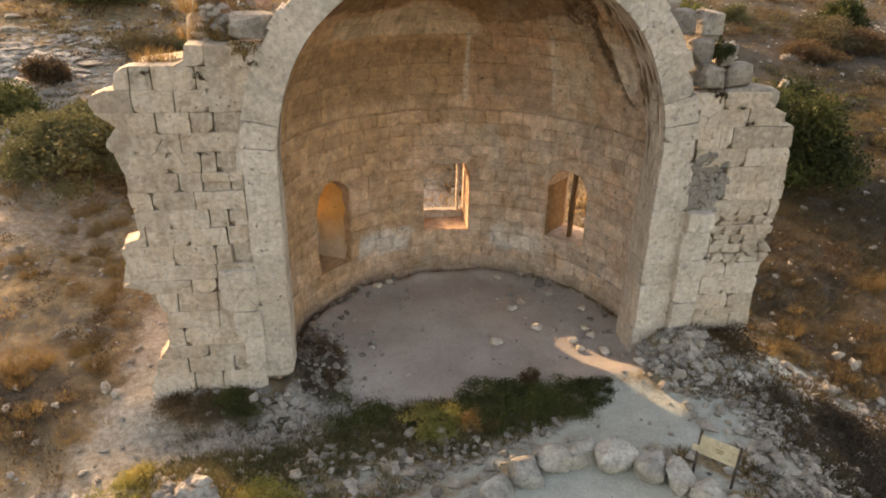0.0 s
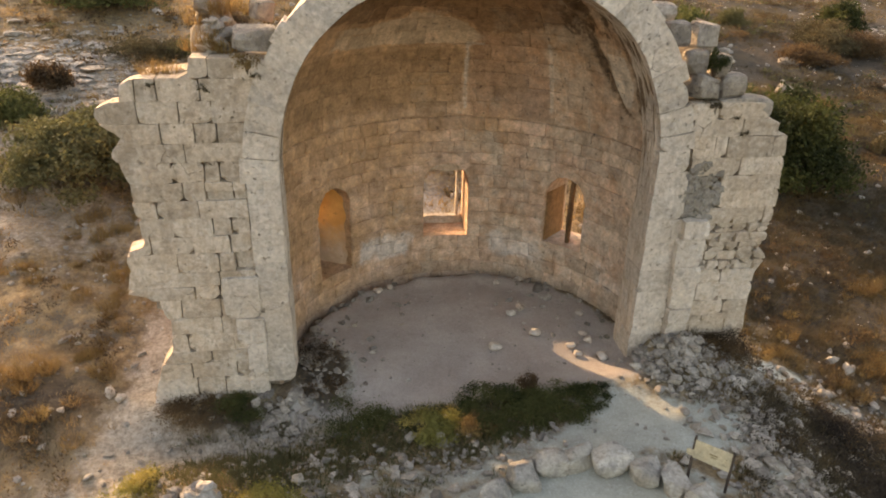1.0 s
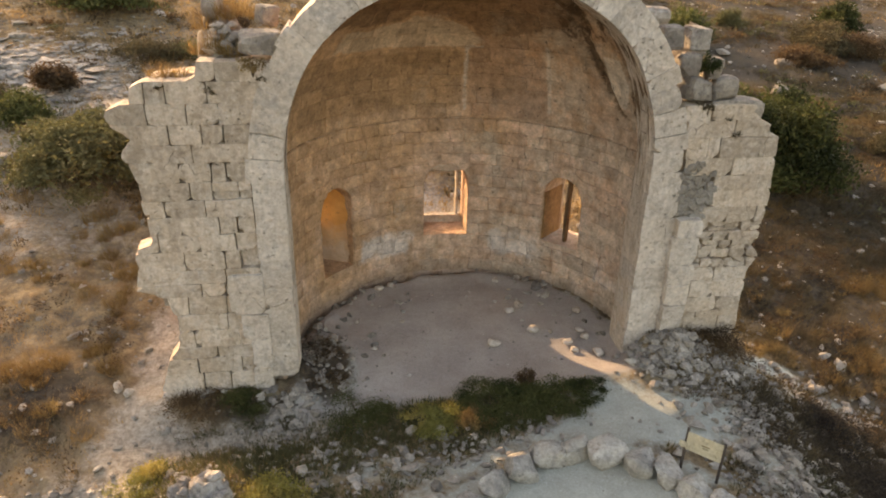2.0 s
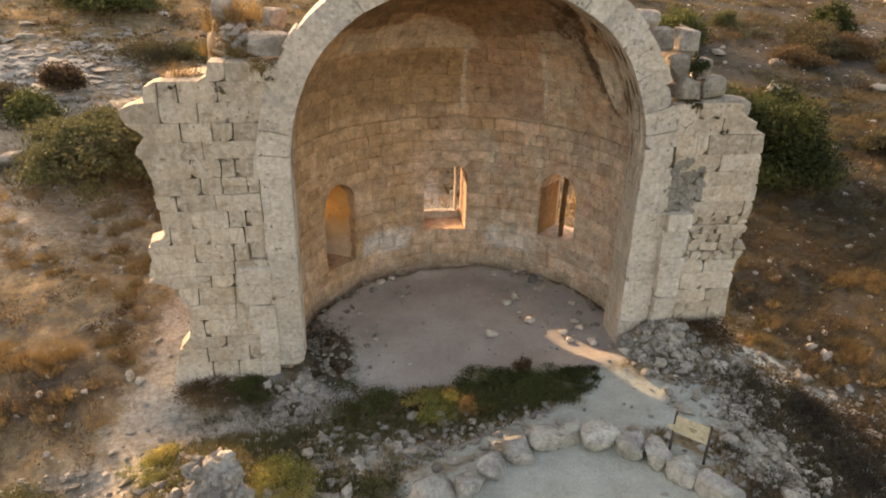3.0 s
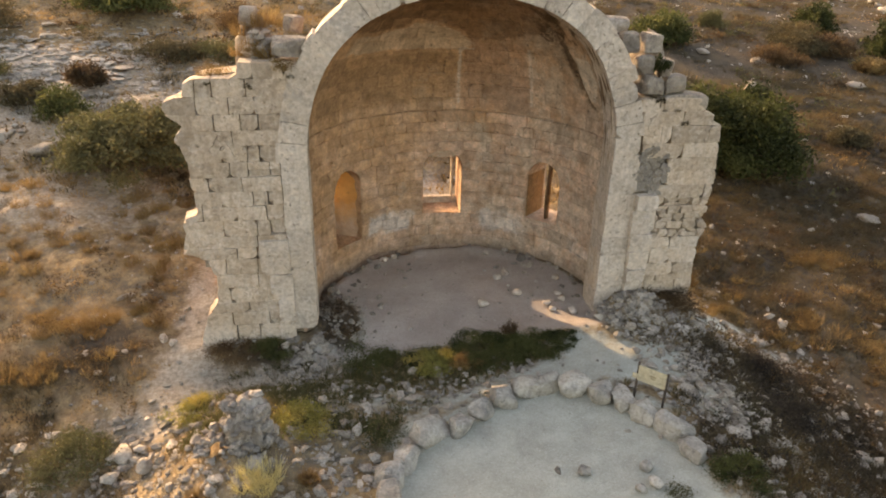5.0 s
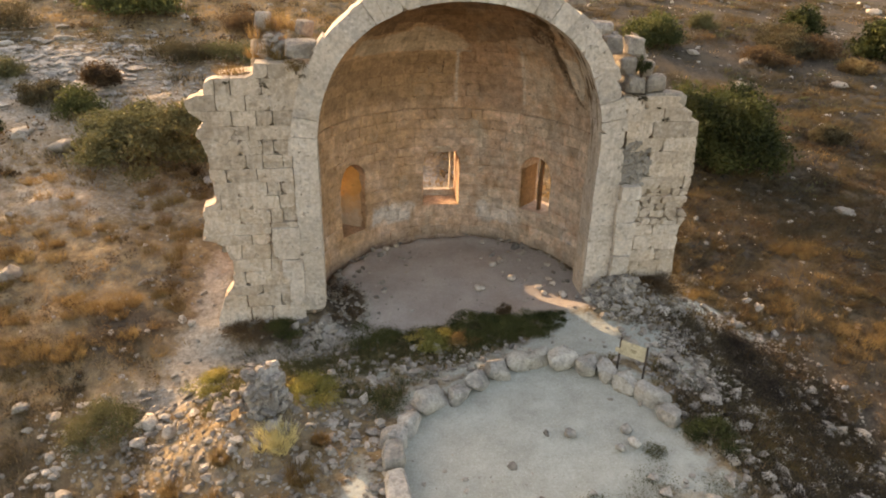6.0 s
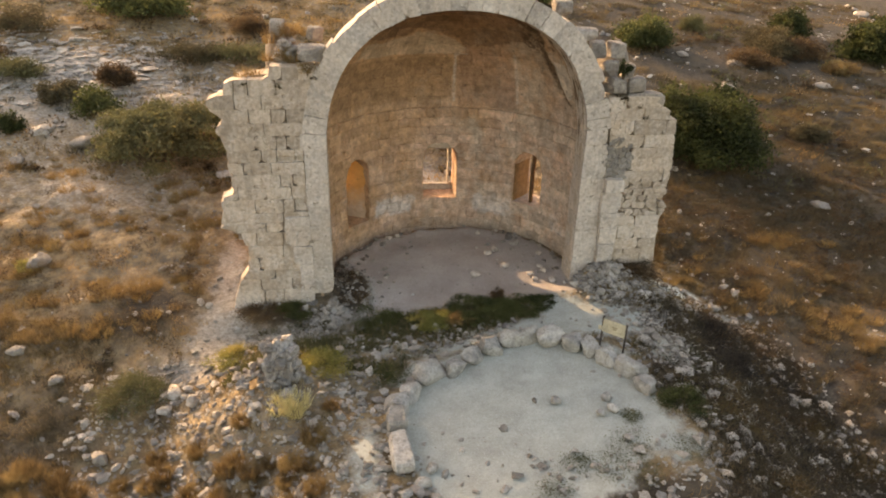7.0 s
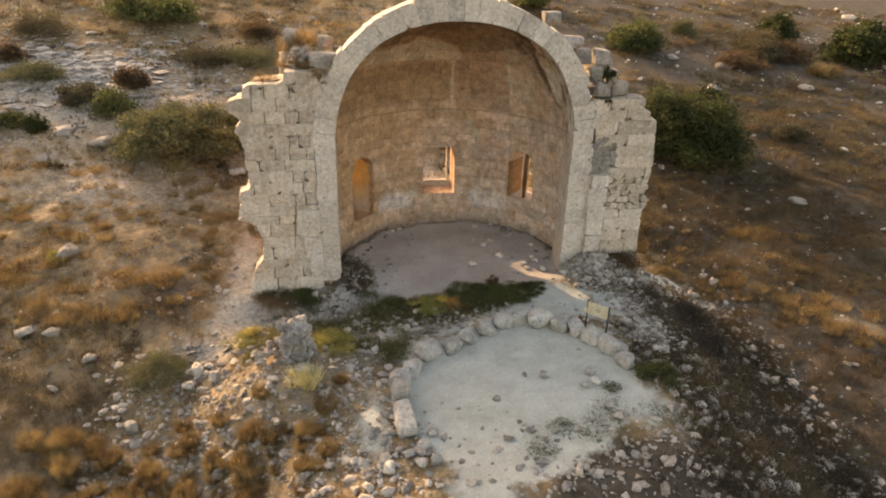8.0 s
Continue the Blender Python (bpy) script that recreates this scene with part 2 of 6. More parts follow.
def ground_material():
    n = Nodes("dry_ground")
    soil = n.mix(n.ramp(n.noise(0.35, 6, 0.6), 0.38, 0.62), (0.135, 0.095, 0.056), (0.215, 0.155, 0.096))
    soil = n.mix(n.ramp(n.noise(0.22, 7, 0.65, (1.0, 1.6, 1.0)), 0.5, 0.62), soil, (0.135, 0.118, 0.092))
    soil = n.mix(n.ramp(n.noise(1.1, 9, 0.75), 0.52, 0.68), soil, (0.27, 0.16, 0.068))
    soil = n.mix(n.ramp(n.noise(2.3, 8, 0.75), 0.56, 0.68), soil, (0.085, 0.064, 0.042))
    soil = n.mix(n.ramp(n.noise(5.0, 8, 0.75), 0.6, 0.68), soil, (0.30, 0.25, 0.18))
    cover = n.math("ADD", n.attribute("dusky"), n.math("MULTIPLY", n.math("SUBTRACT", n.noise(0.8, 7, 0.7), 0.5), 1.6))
    # dark plant litter; shade on the right slope is painted into it too
    litter_shade = n.mix(n.ramp(n.noise(3.4, 9, 0.78), 0.4, 0.6), (0.034, 0.027, 0.02), (0.092, 0.075, 0.057))
    litter_shade = n.mix(n.ramp(n.noise(9.0, 7, 0.75), 0.56, 0.66), litter_shade, (0.15, 0.122, 0.09))
    litter_shade = n.mix(n.ramp(n.noise(0.7, 6, 0.65), 0.5, 0.62), litter_shade, (0.092, 0.07, 0.046))
    soil = n.mix(n.math("MULTIPLY", n.ramp(cover, 0.25, 0.75), 0.92), soil, litter_shade)
    soil = n.mix(n.math("MULTIPLY", n.ramp(n.noise(2.6, 8, 0.75), 0.46, 0.6), n.math("SUBTRACT", 0.75, n.attribute("dusky"))), soil, (0.36, 0.265, 0.15))
    gravel = n.mix(n.ramp(n.noise(1.6, 8, 0.7), 0.35, 0.65), (0.45, 0.455, 0.385), (0.345, 0.34, 0.285))
    gravel = n.mix(n.ramp(n.noise(26, 4, 0.7), 0.58, 0.68), gravel, (0.53, 0.512, 0.45))
    gravel = n.mix(n.ramp(n.noise(9, 8, 0.75), 0.6, 0.7), gravel, (0.25, 0.225, 0.19))
    edge = n.math("ADD", n.attribute("bare"), n.math("MULTIPLY", n.math("SUBTRACT", n.noise(1.9, 9, 0.74), 0.5), 1.3))
    colour = n.mix(n.ramp(edge, 0.35, 0.65), soil, gravel)
    tread = n.math("ADD", n.attribute("worn"), n.math("MULTIPLY", n.math("SUBTRACT", n.noise(2.2, 8, 0.7), 0.5), 1.6))
    earth = n.mix(n.ramp(n.noise(7, 8, 0.75), 0.42, 0.6), (0.27, 0.22, 0.165), (0.45, 0.385, 0.305))
    colour = n.mix(n.ramp(tread, 0.3, 0.7), colour, earth)
    dust = n.math("ADD", n.attribute("rosy"), n.math("MULTIPLY", n.math("SUBTRACT", n.noise(3.0, 5), 0.5), 0.5))
    floor_tone = n.mix(n.ramp(n.noise(0.9, 8, 0.7), 0.36, 0.64), (0.335, 0.28, 0.24), (0.42, 0.365, 0.315))
    floor_tone = n.mix(n.math("MULTIPLY", n.ramp(n.noise(6.0, 8, 0.75), 0.56, 0.68), 0.5), floor_tone, (0.25, 0.205, 0.17))
    colour = n.mix(n.ramp(dust, 0.3, 0.7), colour, floor_tone)
    value = n.math("ADD", n.math("MULTIPLY", n.noise(20, 6, 0.75), 0.8), 0.6)
    colour = n.mix(1.0, colour, n.grey(value), "MULTIPLY")
    relief = n.math("ADD", n.noise(6, 8, 0.7), n.math("MULTIPLY", n.noise(35, 5, 0.7), 0.4))
    return n.finish(colour, 0.97, relief, 0.7, 0.06, 0.1)


GROUND = ground_material()


def leafy(name, a, b, c=None, per_scale=1.0, thin_share=0.38):
    n = Nodes(name)
    colour = n.mix(n.island(), a, b)
    if c:
        colour = n.mix(n.ramp(n.noise(per_scale, 4), 0.48, 0.62), colour, c)
    n.out.inputs["Roughness"].default_value = 0.8
    n.link(colour, n.out.inputs["Base Color"])
    n.out.inputs["Specular IOR Level"].default_value = 0.15
    thin = n.add("ShaderNodeBsdfTranslucent")
    n.link(colour, thin.inputs["Color"])
    both = n.add("ShaderNodeMixShader")
    both.inputs[0].default_value = thin_share
    n.link(n.out.outputs[0], both.inputs[1])
    n.link(thin.outputs[0], both.inputs[2])
    n.link(both.outputs[0], n.tree.nodes["Material Output"].inputs["Surface"])
    return n.mat


STRAW = leafy("dry_grass", (0.36, 0.26, 0.14), (0.22, 0.145, 0.07), (0.38, 0.225, 0.085), 0.35)
SCRUB = leafy("grey_scrub", (0.14, 0.112, 0.068), (0.075, 0.06, 0.038), (0.17, 0.118, 0.055), 0.5)
GREEN = leafy("olive_leaf", (0.075, 0.085, 0.03), (0.13, 0.13, 0.045), (0.05, 0.06, 0.022), 0.9)
YELLOW = leafy("yellow_green_leaf", (0.32, 0.28, 0.085), (0.20, 0.195, 0.06), (0.40, 0.31, 0.10), 1.5)
BROWN = leafy("brown_twig", (0.09, 0.06, 0.034), (0.15, 0.09, 0.042), (0.06, 0.042, 0.026), 0.8)
RUSSET = leafy("russet_brush", (0.25, 0.16, 0.068), (0.16, 0.1, 0.044), (0.31, 0.215, 0.095), 0.8)
# darker copy of the brown twigs: the wall's shade is put into the colour
DUSK = leafy("shade_darkened_brush", (0.058, 0.046, 0.034), (0.09, 0.07, 0.05), (0.042, 0.034, 0.027), 0.8)
BARK = limestone("bark", (0.16, 0.12, 0.08), (0.12, 0.09, 0.06), (0.07, 0.05, 0.035), 0.5)


# ---- ground ----
def height(x, y):
    base = -1.65 + 0.165 * (y - 15) - 0.02 * x - 0.0012 * x * (y - 15)
    plateau = -0.85 + 0.08 * (np.clip(x, -4, 6) - 0.9)
    mound = (1 - smoothstep(5, 9.5, x)) * smoothstep(-8.5, -3.5, x) * smoothstep(1, 6, y) * (1 - smoothstep(24, 32, y))
    h = base + (plateau - base) * mound
    h = h + 1.0 * hump(x, y, -5.8, 11.2, 2, 2.2) - 0.35 * hump(x, y, -5.5, 14.6, 2, 0.7) + 0.3 * hump(x, y, -5.6, 16.0, 2.0, 0.5) + 0.55 * hump(x, y, 5.2, 15.6, 1.2, 0.9)
    inside = (1 - smoothstep(3.9, 4.5, np.hypot(x, np.maximum(y, 16.6) - 16.6))) * smoothstep(15.0, 16.4, y)
    rim = smoothstep(3.6, 4.35, np.hypot(x, np.maximum(y, 16.6) - 16.6)) * (0.16 + 0.08 * np.sin(3.1 * x + 2.0 * y) + 0.05 * np.sin(7.3 * x))
    return h * (1 - inside) + inside * (-0.93 + 0.04 * (y - 16) + 0.02 * x + rim)


def far_height(x, y):
    """The hill flattens into a plain far away."""
    reach = 70.0
    r = np.hypot(x, y - 20)
    k = np.minimum(1, reach / np.maximum(r, 1e-6))
    cx, cy = x * k, 20 + (y - 20) * k
    return height(cx, cy)


def bareness(x, y):
    terrace = 1 - smoothstep(3.0, 3.7, np.hypot((x - 0.9), (y - 9.3) * 0.97))
    cut = ((x - 0.41) * 3.1 - (y - 5.72) * 4.44) / 5.41
    terrace = terrace * (1 - 0.9 * smoothstep(-1.3, 1.0, cut + 0.6 * wander(x * 2.2, y * 2.2, 3.0)))
    behind = 0.62 * np.exp(-((np.hypot(x - 0.9, y - 9.3) - 3.75) / 0.42) ** 2) * smoothstep(10.6, 11.6, y)
    tongue = 0.85 * hump(x, y, -0.9, 6.2, 1.0, 2.4)
    right = 0.85 * hump(x, y, 4.4, 13.2, 1.5, 1.1) + 0.7 * hump(x, y, 2.9, 14.4, 1.0, 0.7) + 0.8 * hump(x, y, 2.0, 13.35, 2.2, 0.5) + 0.85 * hump(x, y, 7.8, 15.8, 1.3, 0.5) + 0.6 * hump(x, y, 9.0, 14.7, 0.9, 0.5)
    spill = 0.5 * hump(x, y, -2.2, 12.9, 2.4, 0.9) + 0.75 * hump(x, y, -3.3, 8.6, 0.55, 1.6) + 0.75 * hump(x, y, 3.8, 8.0, 1.1, 1.2) + 0.55 * hump(x, y, 5.3, 11.5, 0.9, 1.6)
    slabs = 0.52 * hump(x, y, -19, 36, 6.5, 3.0) + 0.3 * hump(x, y, 38, 52, 8, 6)
    inside = (1 - smoothstep(3.9, 4.5, np.hypot(x, np.maximum(y, 16.6) - 16.6))) * smoothstep(14.6, 15.4, y) * (1 - 0.95 * np.minimum(1, 1.3 * hump(x, y, -3.45, 16.5, 0.75, 1.15)))
    return np.clip(np.maximum.reduce([terrace, behind, tongue, spill, right, slabs, inside]), 0, 1)


def rosiness(x, y):
    inside = (1 - smoothstep(3.9, 4.5, np.hypot(x, np.maximum(y, 16.6) - 16.6))) * smoothstep(14.6, 15.4, y) * (1 - 0.95 * np.minimum(1, 1.3 * hump(x, y, -3.45, 16.5, 0.75, 1.15)))
    return np.clip(inside, 0, 1)


def wornness(x, y):
    """Trodden tan earth: the path round the wall and over the mound."""
    return np.clip(0.78 * hump(x, y, -5.0, 14.75, 2.9, 0.6) + 0.8 * hump(x, y, -7.5, 15.5, 0.9, 1.0) + 0.75 * hump(x, y, -7.8, 13.5, 2.4, 0.9) + 0.3 * hump(x, y, -5.8, 10.2, 2.2, 1.6) + 0.95 * hump(x, y, -7.55, 18.0, 0.6, 2.2) + 0.8 * hump(x, y, -1.0, 25.5, 3.2, 3.0) + 0.5 * hump(x, y, -13, 23.5, 5.0, 3.0) + 0.75 * hump(x, y, -17, 33, 10.0, 7.0), 0, 1)


def wander(x, y, seed=0.0):
    """A slow irregular drift, about -1 to 1."""
    return (np.sin(0.55 * x + seed + 1.8 * np.sin(0.42 * y + seed)) + 0.7 * np.sin(1.25 * y + 2 * seed + 1.5 * np.sin(0.9 * x)) + 0.45 * np.sin(2.6 * x + 3 * seed + 1.3 * np.sin(2.2 * y))) / 2.0


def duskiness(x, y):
    """Where dark dry scrub covers the soil, with cast shade and vignetting painted in."""
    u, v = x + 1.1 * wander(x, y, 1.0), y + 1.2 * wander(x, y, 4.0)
    # scrub right of the terrace, plus the wall's and slope's shade put into the colour
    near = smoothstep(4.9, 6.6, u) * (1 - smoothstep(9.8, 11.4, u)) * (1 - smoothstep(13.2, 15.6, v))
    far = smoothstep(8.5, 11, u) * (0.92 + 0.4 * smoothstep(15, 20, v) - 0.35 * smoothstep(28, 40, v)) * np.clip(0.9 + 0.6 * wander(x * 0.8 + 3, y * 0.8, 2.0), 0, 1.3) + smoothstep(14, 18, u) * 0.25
    # also paints lens vignetting as darker soil on the nearest ground
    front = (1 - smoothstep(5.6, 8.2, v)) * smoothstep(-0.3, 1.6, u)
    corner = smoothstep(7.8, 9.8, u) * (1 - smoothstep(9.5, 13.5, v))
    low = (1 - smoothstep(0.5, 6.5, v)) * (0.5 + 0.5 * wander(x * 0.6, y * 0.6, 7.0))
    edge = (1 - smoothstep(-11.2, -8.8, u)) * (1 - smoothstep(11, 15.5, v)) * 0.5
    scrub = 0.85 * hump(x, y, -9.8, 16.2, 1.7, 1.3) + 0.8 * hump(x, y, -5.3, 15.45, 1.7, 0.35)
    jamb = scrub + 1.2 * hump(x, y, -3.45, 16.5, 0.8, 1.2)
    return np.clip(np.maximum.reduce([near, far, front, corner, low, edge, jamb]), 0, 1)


def steps(lo, hi, fine, far):
    """Grid lines: fine between lo and hi, then growing out to far."""
    mid = list(np.arange(lo, hi, fine))
    out, d, v = [], fine, hi
    while v < far:
        out.append(v)
        d *= 1.16
        v += d
    back, d, v = [], fine, lo
    while v > -far:
        d *= 1.16
        v -= d
        back.append(v)
    return np.array(back[::-1] + mid + out)


def lumps(x, y, seed=0.0):
    s = 0
    for k, (f, a) in enumerate(((0.55, 0.10), (1.3, 0.055), (2.9, 0.03), (6.1, 0.015))):
        s = s + a * np.sin(f * x * 1.7 + 1.3 * k + seed + 1.5 * np.sin(f * y * 0.9 + k)) * np.sin(f * y * 1.9 + 2.1 * k + 1.4 * np.sin(f * x * 1.1))
    return s


def surface(x, y):
    return far_height(x, y) + lumps(x, y) * (1 - 0.75 * bareness(x, y))


gx, gy = steps(-18, 22, 0.16, 1500), steps(-2, 34, 0.16, 1500)
X, Y = np.meshgrid(gx, gy)
Z = surface(X, Y)
nx, ny = len(gx), len(gy)
idx = np.arange(nx * ny).reshape(ny, nx)
quads = np.stack([idx[:-1, :-1], idx[:-1, 1:], idx[1:, 1:], idx[1:, :-1]], -1).reshape(-1, 4)
ground_mesh = fast_mesh("ground", np.stack([X, Y, Z], -1).reshape(-1, 3), quads, GROUND, True)
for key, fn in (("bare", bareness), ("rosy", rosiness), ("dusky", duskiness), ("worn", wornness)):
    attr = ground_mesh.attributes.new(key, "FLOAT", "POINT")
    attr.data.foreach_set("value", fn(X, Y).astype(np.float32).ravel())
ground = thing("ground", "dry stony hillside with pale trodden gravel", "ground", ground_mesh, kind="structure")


# ---- rocks ----
def sphere(sub):
    bm = bmesh.new()
    bmesh.ops.create_icosphere(bm, subdivisions=sub, radius=1)
    v = np.array([p.co[:] for p in bm.verts])
    f = np.array([[p.index for p in q.verts] for q in bm.faces])
    bm.free()
    return v, f


ICO1, ICO2, ICO3, ICO4 = sphere(1), sphere(2), sphere(3), sphere(4)


def rock(seed, ico, planes=10, near=0.5, rough=0.04):
    """A boulder: a ball cut by random planes, then weathered."""
    r = np.random.RandomState(seed)
    v = ico[0].copy()
    for _ in range(planes):
        n = r.normal(size=3)
        n /= np.linalg.norm(n)
        over = np.maximum(0, v @ n - r.uniform(near, 0.85))
        v -= over[:, None] * n
    v *= 1 + rough * r.normal(size=(len(v), 1))
    return v / np.abs(v).max(0)


# ---- masonry ----
rng = random.Random(7)


def wobble(p, amount=0.022):
    """A slow waver shared by neighbours, so that joints run unevenly but stay tight."""
    q = Vector(p) * 1.6
    return Vector(p) + Vector((noise.noise(q), 0.6 * noise.noise(q + Vector((7, 3, 1))), noise.noise(q + Vector((2, 9, 5))))) * amount


def rough_at(p, scale, octaves=3):
    """Fractal noise of a place, about -1 to 1."""
    q, amp, total = Vector(p) * scale, 1.0, 0.0
    for _ in range(octaves):
        total += amp * noise.noise(q)
        q, amp = q * 2.1 + Vector((3.1, 1.7, 5.3)), amp * 0.5
    return total


def block_mesh(name, place, mat, su=0.6, sv=0.4, wear=0.012, bevel=0.012, chip=0.12, step=0.11, ends=(0.0, 0.0)):
    """A worn ashlar su by sv metres. place(u, v, d) gives the point at u, v in 0..1 over its face, d metres behind the face.
    ends: how far the two ends are eaten away."""
    b = 0.014
    nu, nv = max(2, int(su / step)), max(2, int(sv / step))
    us = [0, b / su] + [b / su + (1 - 2 * b / su) * i / nu for i in range(1, nu)] + [1 - b / su, 1]
    vs = [0, b / sv] + [b / sv + (1 - 2 * b / sv) * i / nv for i in range(1, nv)] + [1 - b / sv, 1]
    cols, rows = len(us), len(vs)
    chipped = {c: rng.uniform(0.02, 0.07) for c in ((0, 0), (0, 1), (1, 0), (1, 1)) if rng.random() < chip}
    tilt_u, tilt_v = rng.uniform(-wear, wear), rng.uniform(-wear, wear)
    off = Vector((rng.uniform(0, 90), rng.uniform(0, 90), 0))
    verts, faces = [], []
    for j, v in enumerate(vs):
        for i, u in enumerate(us):
            border = (i in (0, cols - 1)) + (j in (0, rows - 1))
            flat = Vector(place(u, v, 0.0))
            d = wear * rough_at(flat + off, 4.5) + tilt_u * (u - 0.5) + tilt_v * (v - 0.5)
            uu, vv = u, v
            if border:
                gone = max(0.0, rough_at(flat, 3.2, 2) + 0.1)
                d += bevel * (0.35 + 3.2 * gone * gone) * (1.4 if border == 2 else 1.0)
                uu += ((i == 0) - (i == cols - 1)) * bevel * 0.5 * gone / su
                vv += ((j == 0) - (j == rows - 1)) * bevel * 0.5 * gone / sv
            for near, eat in ((u, ends[0]), (1 - u, ends[1])):
                k = max(0.0, 1 - near * su / 0.3)
                if eat and k:
                    e = eat * k * k * (0.6 + 0.8 * rough_at(flat, 2.6, 2))
                    d += max(0.0, e)
                    uu += (1 if near == u else -1) * max(0.0, e) * 0.5 / su
            corner = (int(u > 0.5), int(v > 0.5))
            if corner in chipped:
                k = max(0.0, 1 - math.hypot(min(u, 1 - u) * su, min(v, 1 - v) * sv) / 0.12) * chipped[corner]
                d += k
                uu += (1 - 2 * corner[0]) * k / su * 0.6
                vv += (1 - 2 * corner[1]) * k / sv * 0.6
            verts.append(wobble(place(uu, vv, d)))
    for j in range(rows - 1):
        for i in range(cols - 1):
            a = j * cols + i
            faces.append((a, a + 1, a + cols + 1, a + cols))
    ring = list(range(cols)) + [j * cols + cols - 1 for j in range(1, rows)] + [(rows - 1) * cols + i for i in range(cols - 2, -1, -1)] + [j * cols for j in range(rows - 2, 0, -1)]
    back = len(verts)
    for k in ring:
        verts.append(wobble(place(us[k % cols], vs[k // cols], None)))
    for k in range(len(ring)):
        k2 = (k + 1) % len(ring)
        faces.append((ring[k2], ring[k], back + k, back + k2))
    return mesh_from(name, verts, faces, mat, mat in (APSE,))


def courses(z0, z1, lo, hi):
    zs = [z0]
    while zs[-1] < z1 - 0.6 * hi:
        zs.append(zs[-1] + rng.uniform(lo, hi))
    zs[-1] = z1
    return zs


def lengths(a, b, lo, hi):
    xs = [a]
    while xs[-1] < b - 1.4 * lo:
        xs.append(xs[-1] + rng.uniform(lo, hi))
    if b - xs[-1] < 0.55 * lo and len(xs) > 1:
        xs[-1] = b
    else:
        xs.append(b)
    return xs


def flat_block(x0, x1, z0, z1, y, depth, open_joint=0.36, ends=(None, None), gaps=None):
    """The place function of an upright block; most joints are tight, some gape."""
    g0, g1 = gaps or (rng.uniform(0.007, 0.02) if rng.random() < open_joint else 0.0004 for _ in range(2))
    h0, h1 = (rng.uniform(0.003, 0.008) if rng.random() < open_joint * 0.45 else 0.0004 for _ in range(2))

    def place(u, v, d):
        d = depth if d is None else d
        z = z0 + h0 + v * (z1 - z0 - h0 - h1)
        a = x0 + g0 if ends[0] is None else ends[0](z)
        b = x1 - g1 if ends[1] is None else ends[1](z)
        return (a + u * (b - a), y + d, z)
    return place


def box(bm_verts, bm_faces, x0, x1, y0, y1, z0, z1):
    b = len(bm_verts)
    bm_verts += [(x0, y0, z0), (x1, y0, z0), (x1, y1, z0), (x0, y1, z0), (x0, y0, z1), (x1, y0, z1), (x1, y1, z1), (x0, y1, z1)]
    bm_faces += [(b, b + 3, b + 2, b + 1), (b + 4, b + 5, b + 6, b + 7), (b, b + 1, b + 5, b + 4), (b + 1, b + 2, b + 6, b + 5), (b + 2, b + 3, b + 7, b + 6), (b + 3, b, b + 4, b + 7)]


FRONT, ZC = 16.0, 4.06
R_IN, R_OUT = 3.98, 4.7


def profile(keys, z):
    return float(np.interp(z, [k[0] for k in keys], [k[1] for k in keys]))


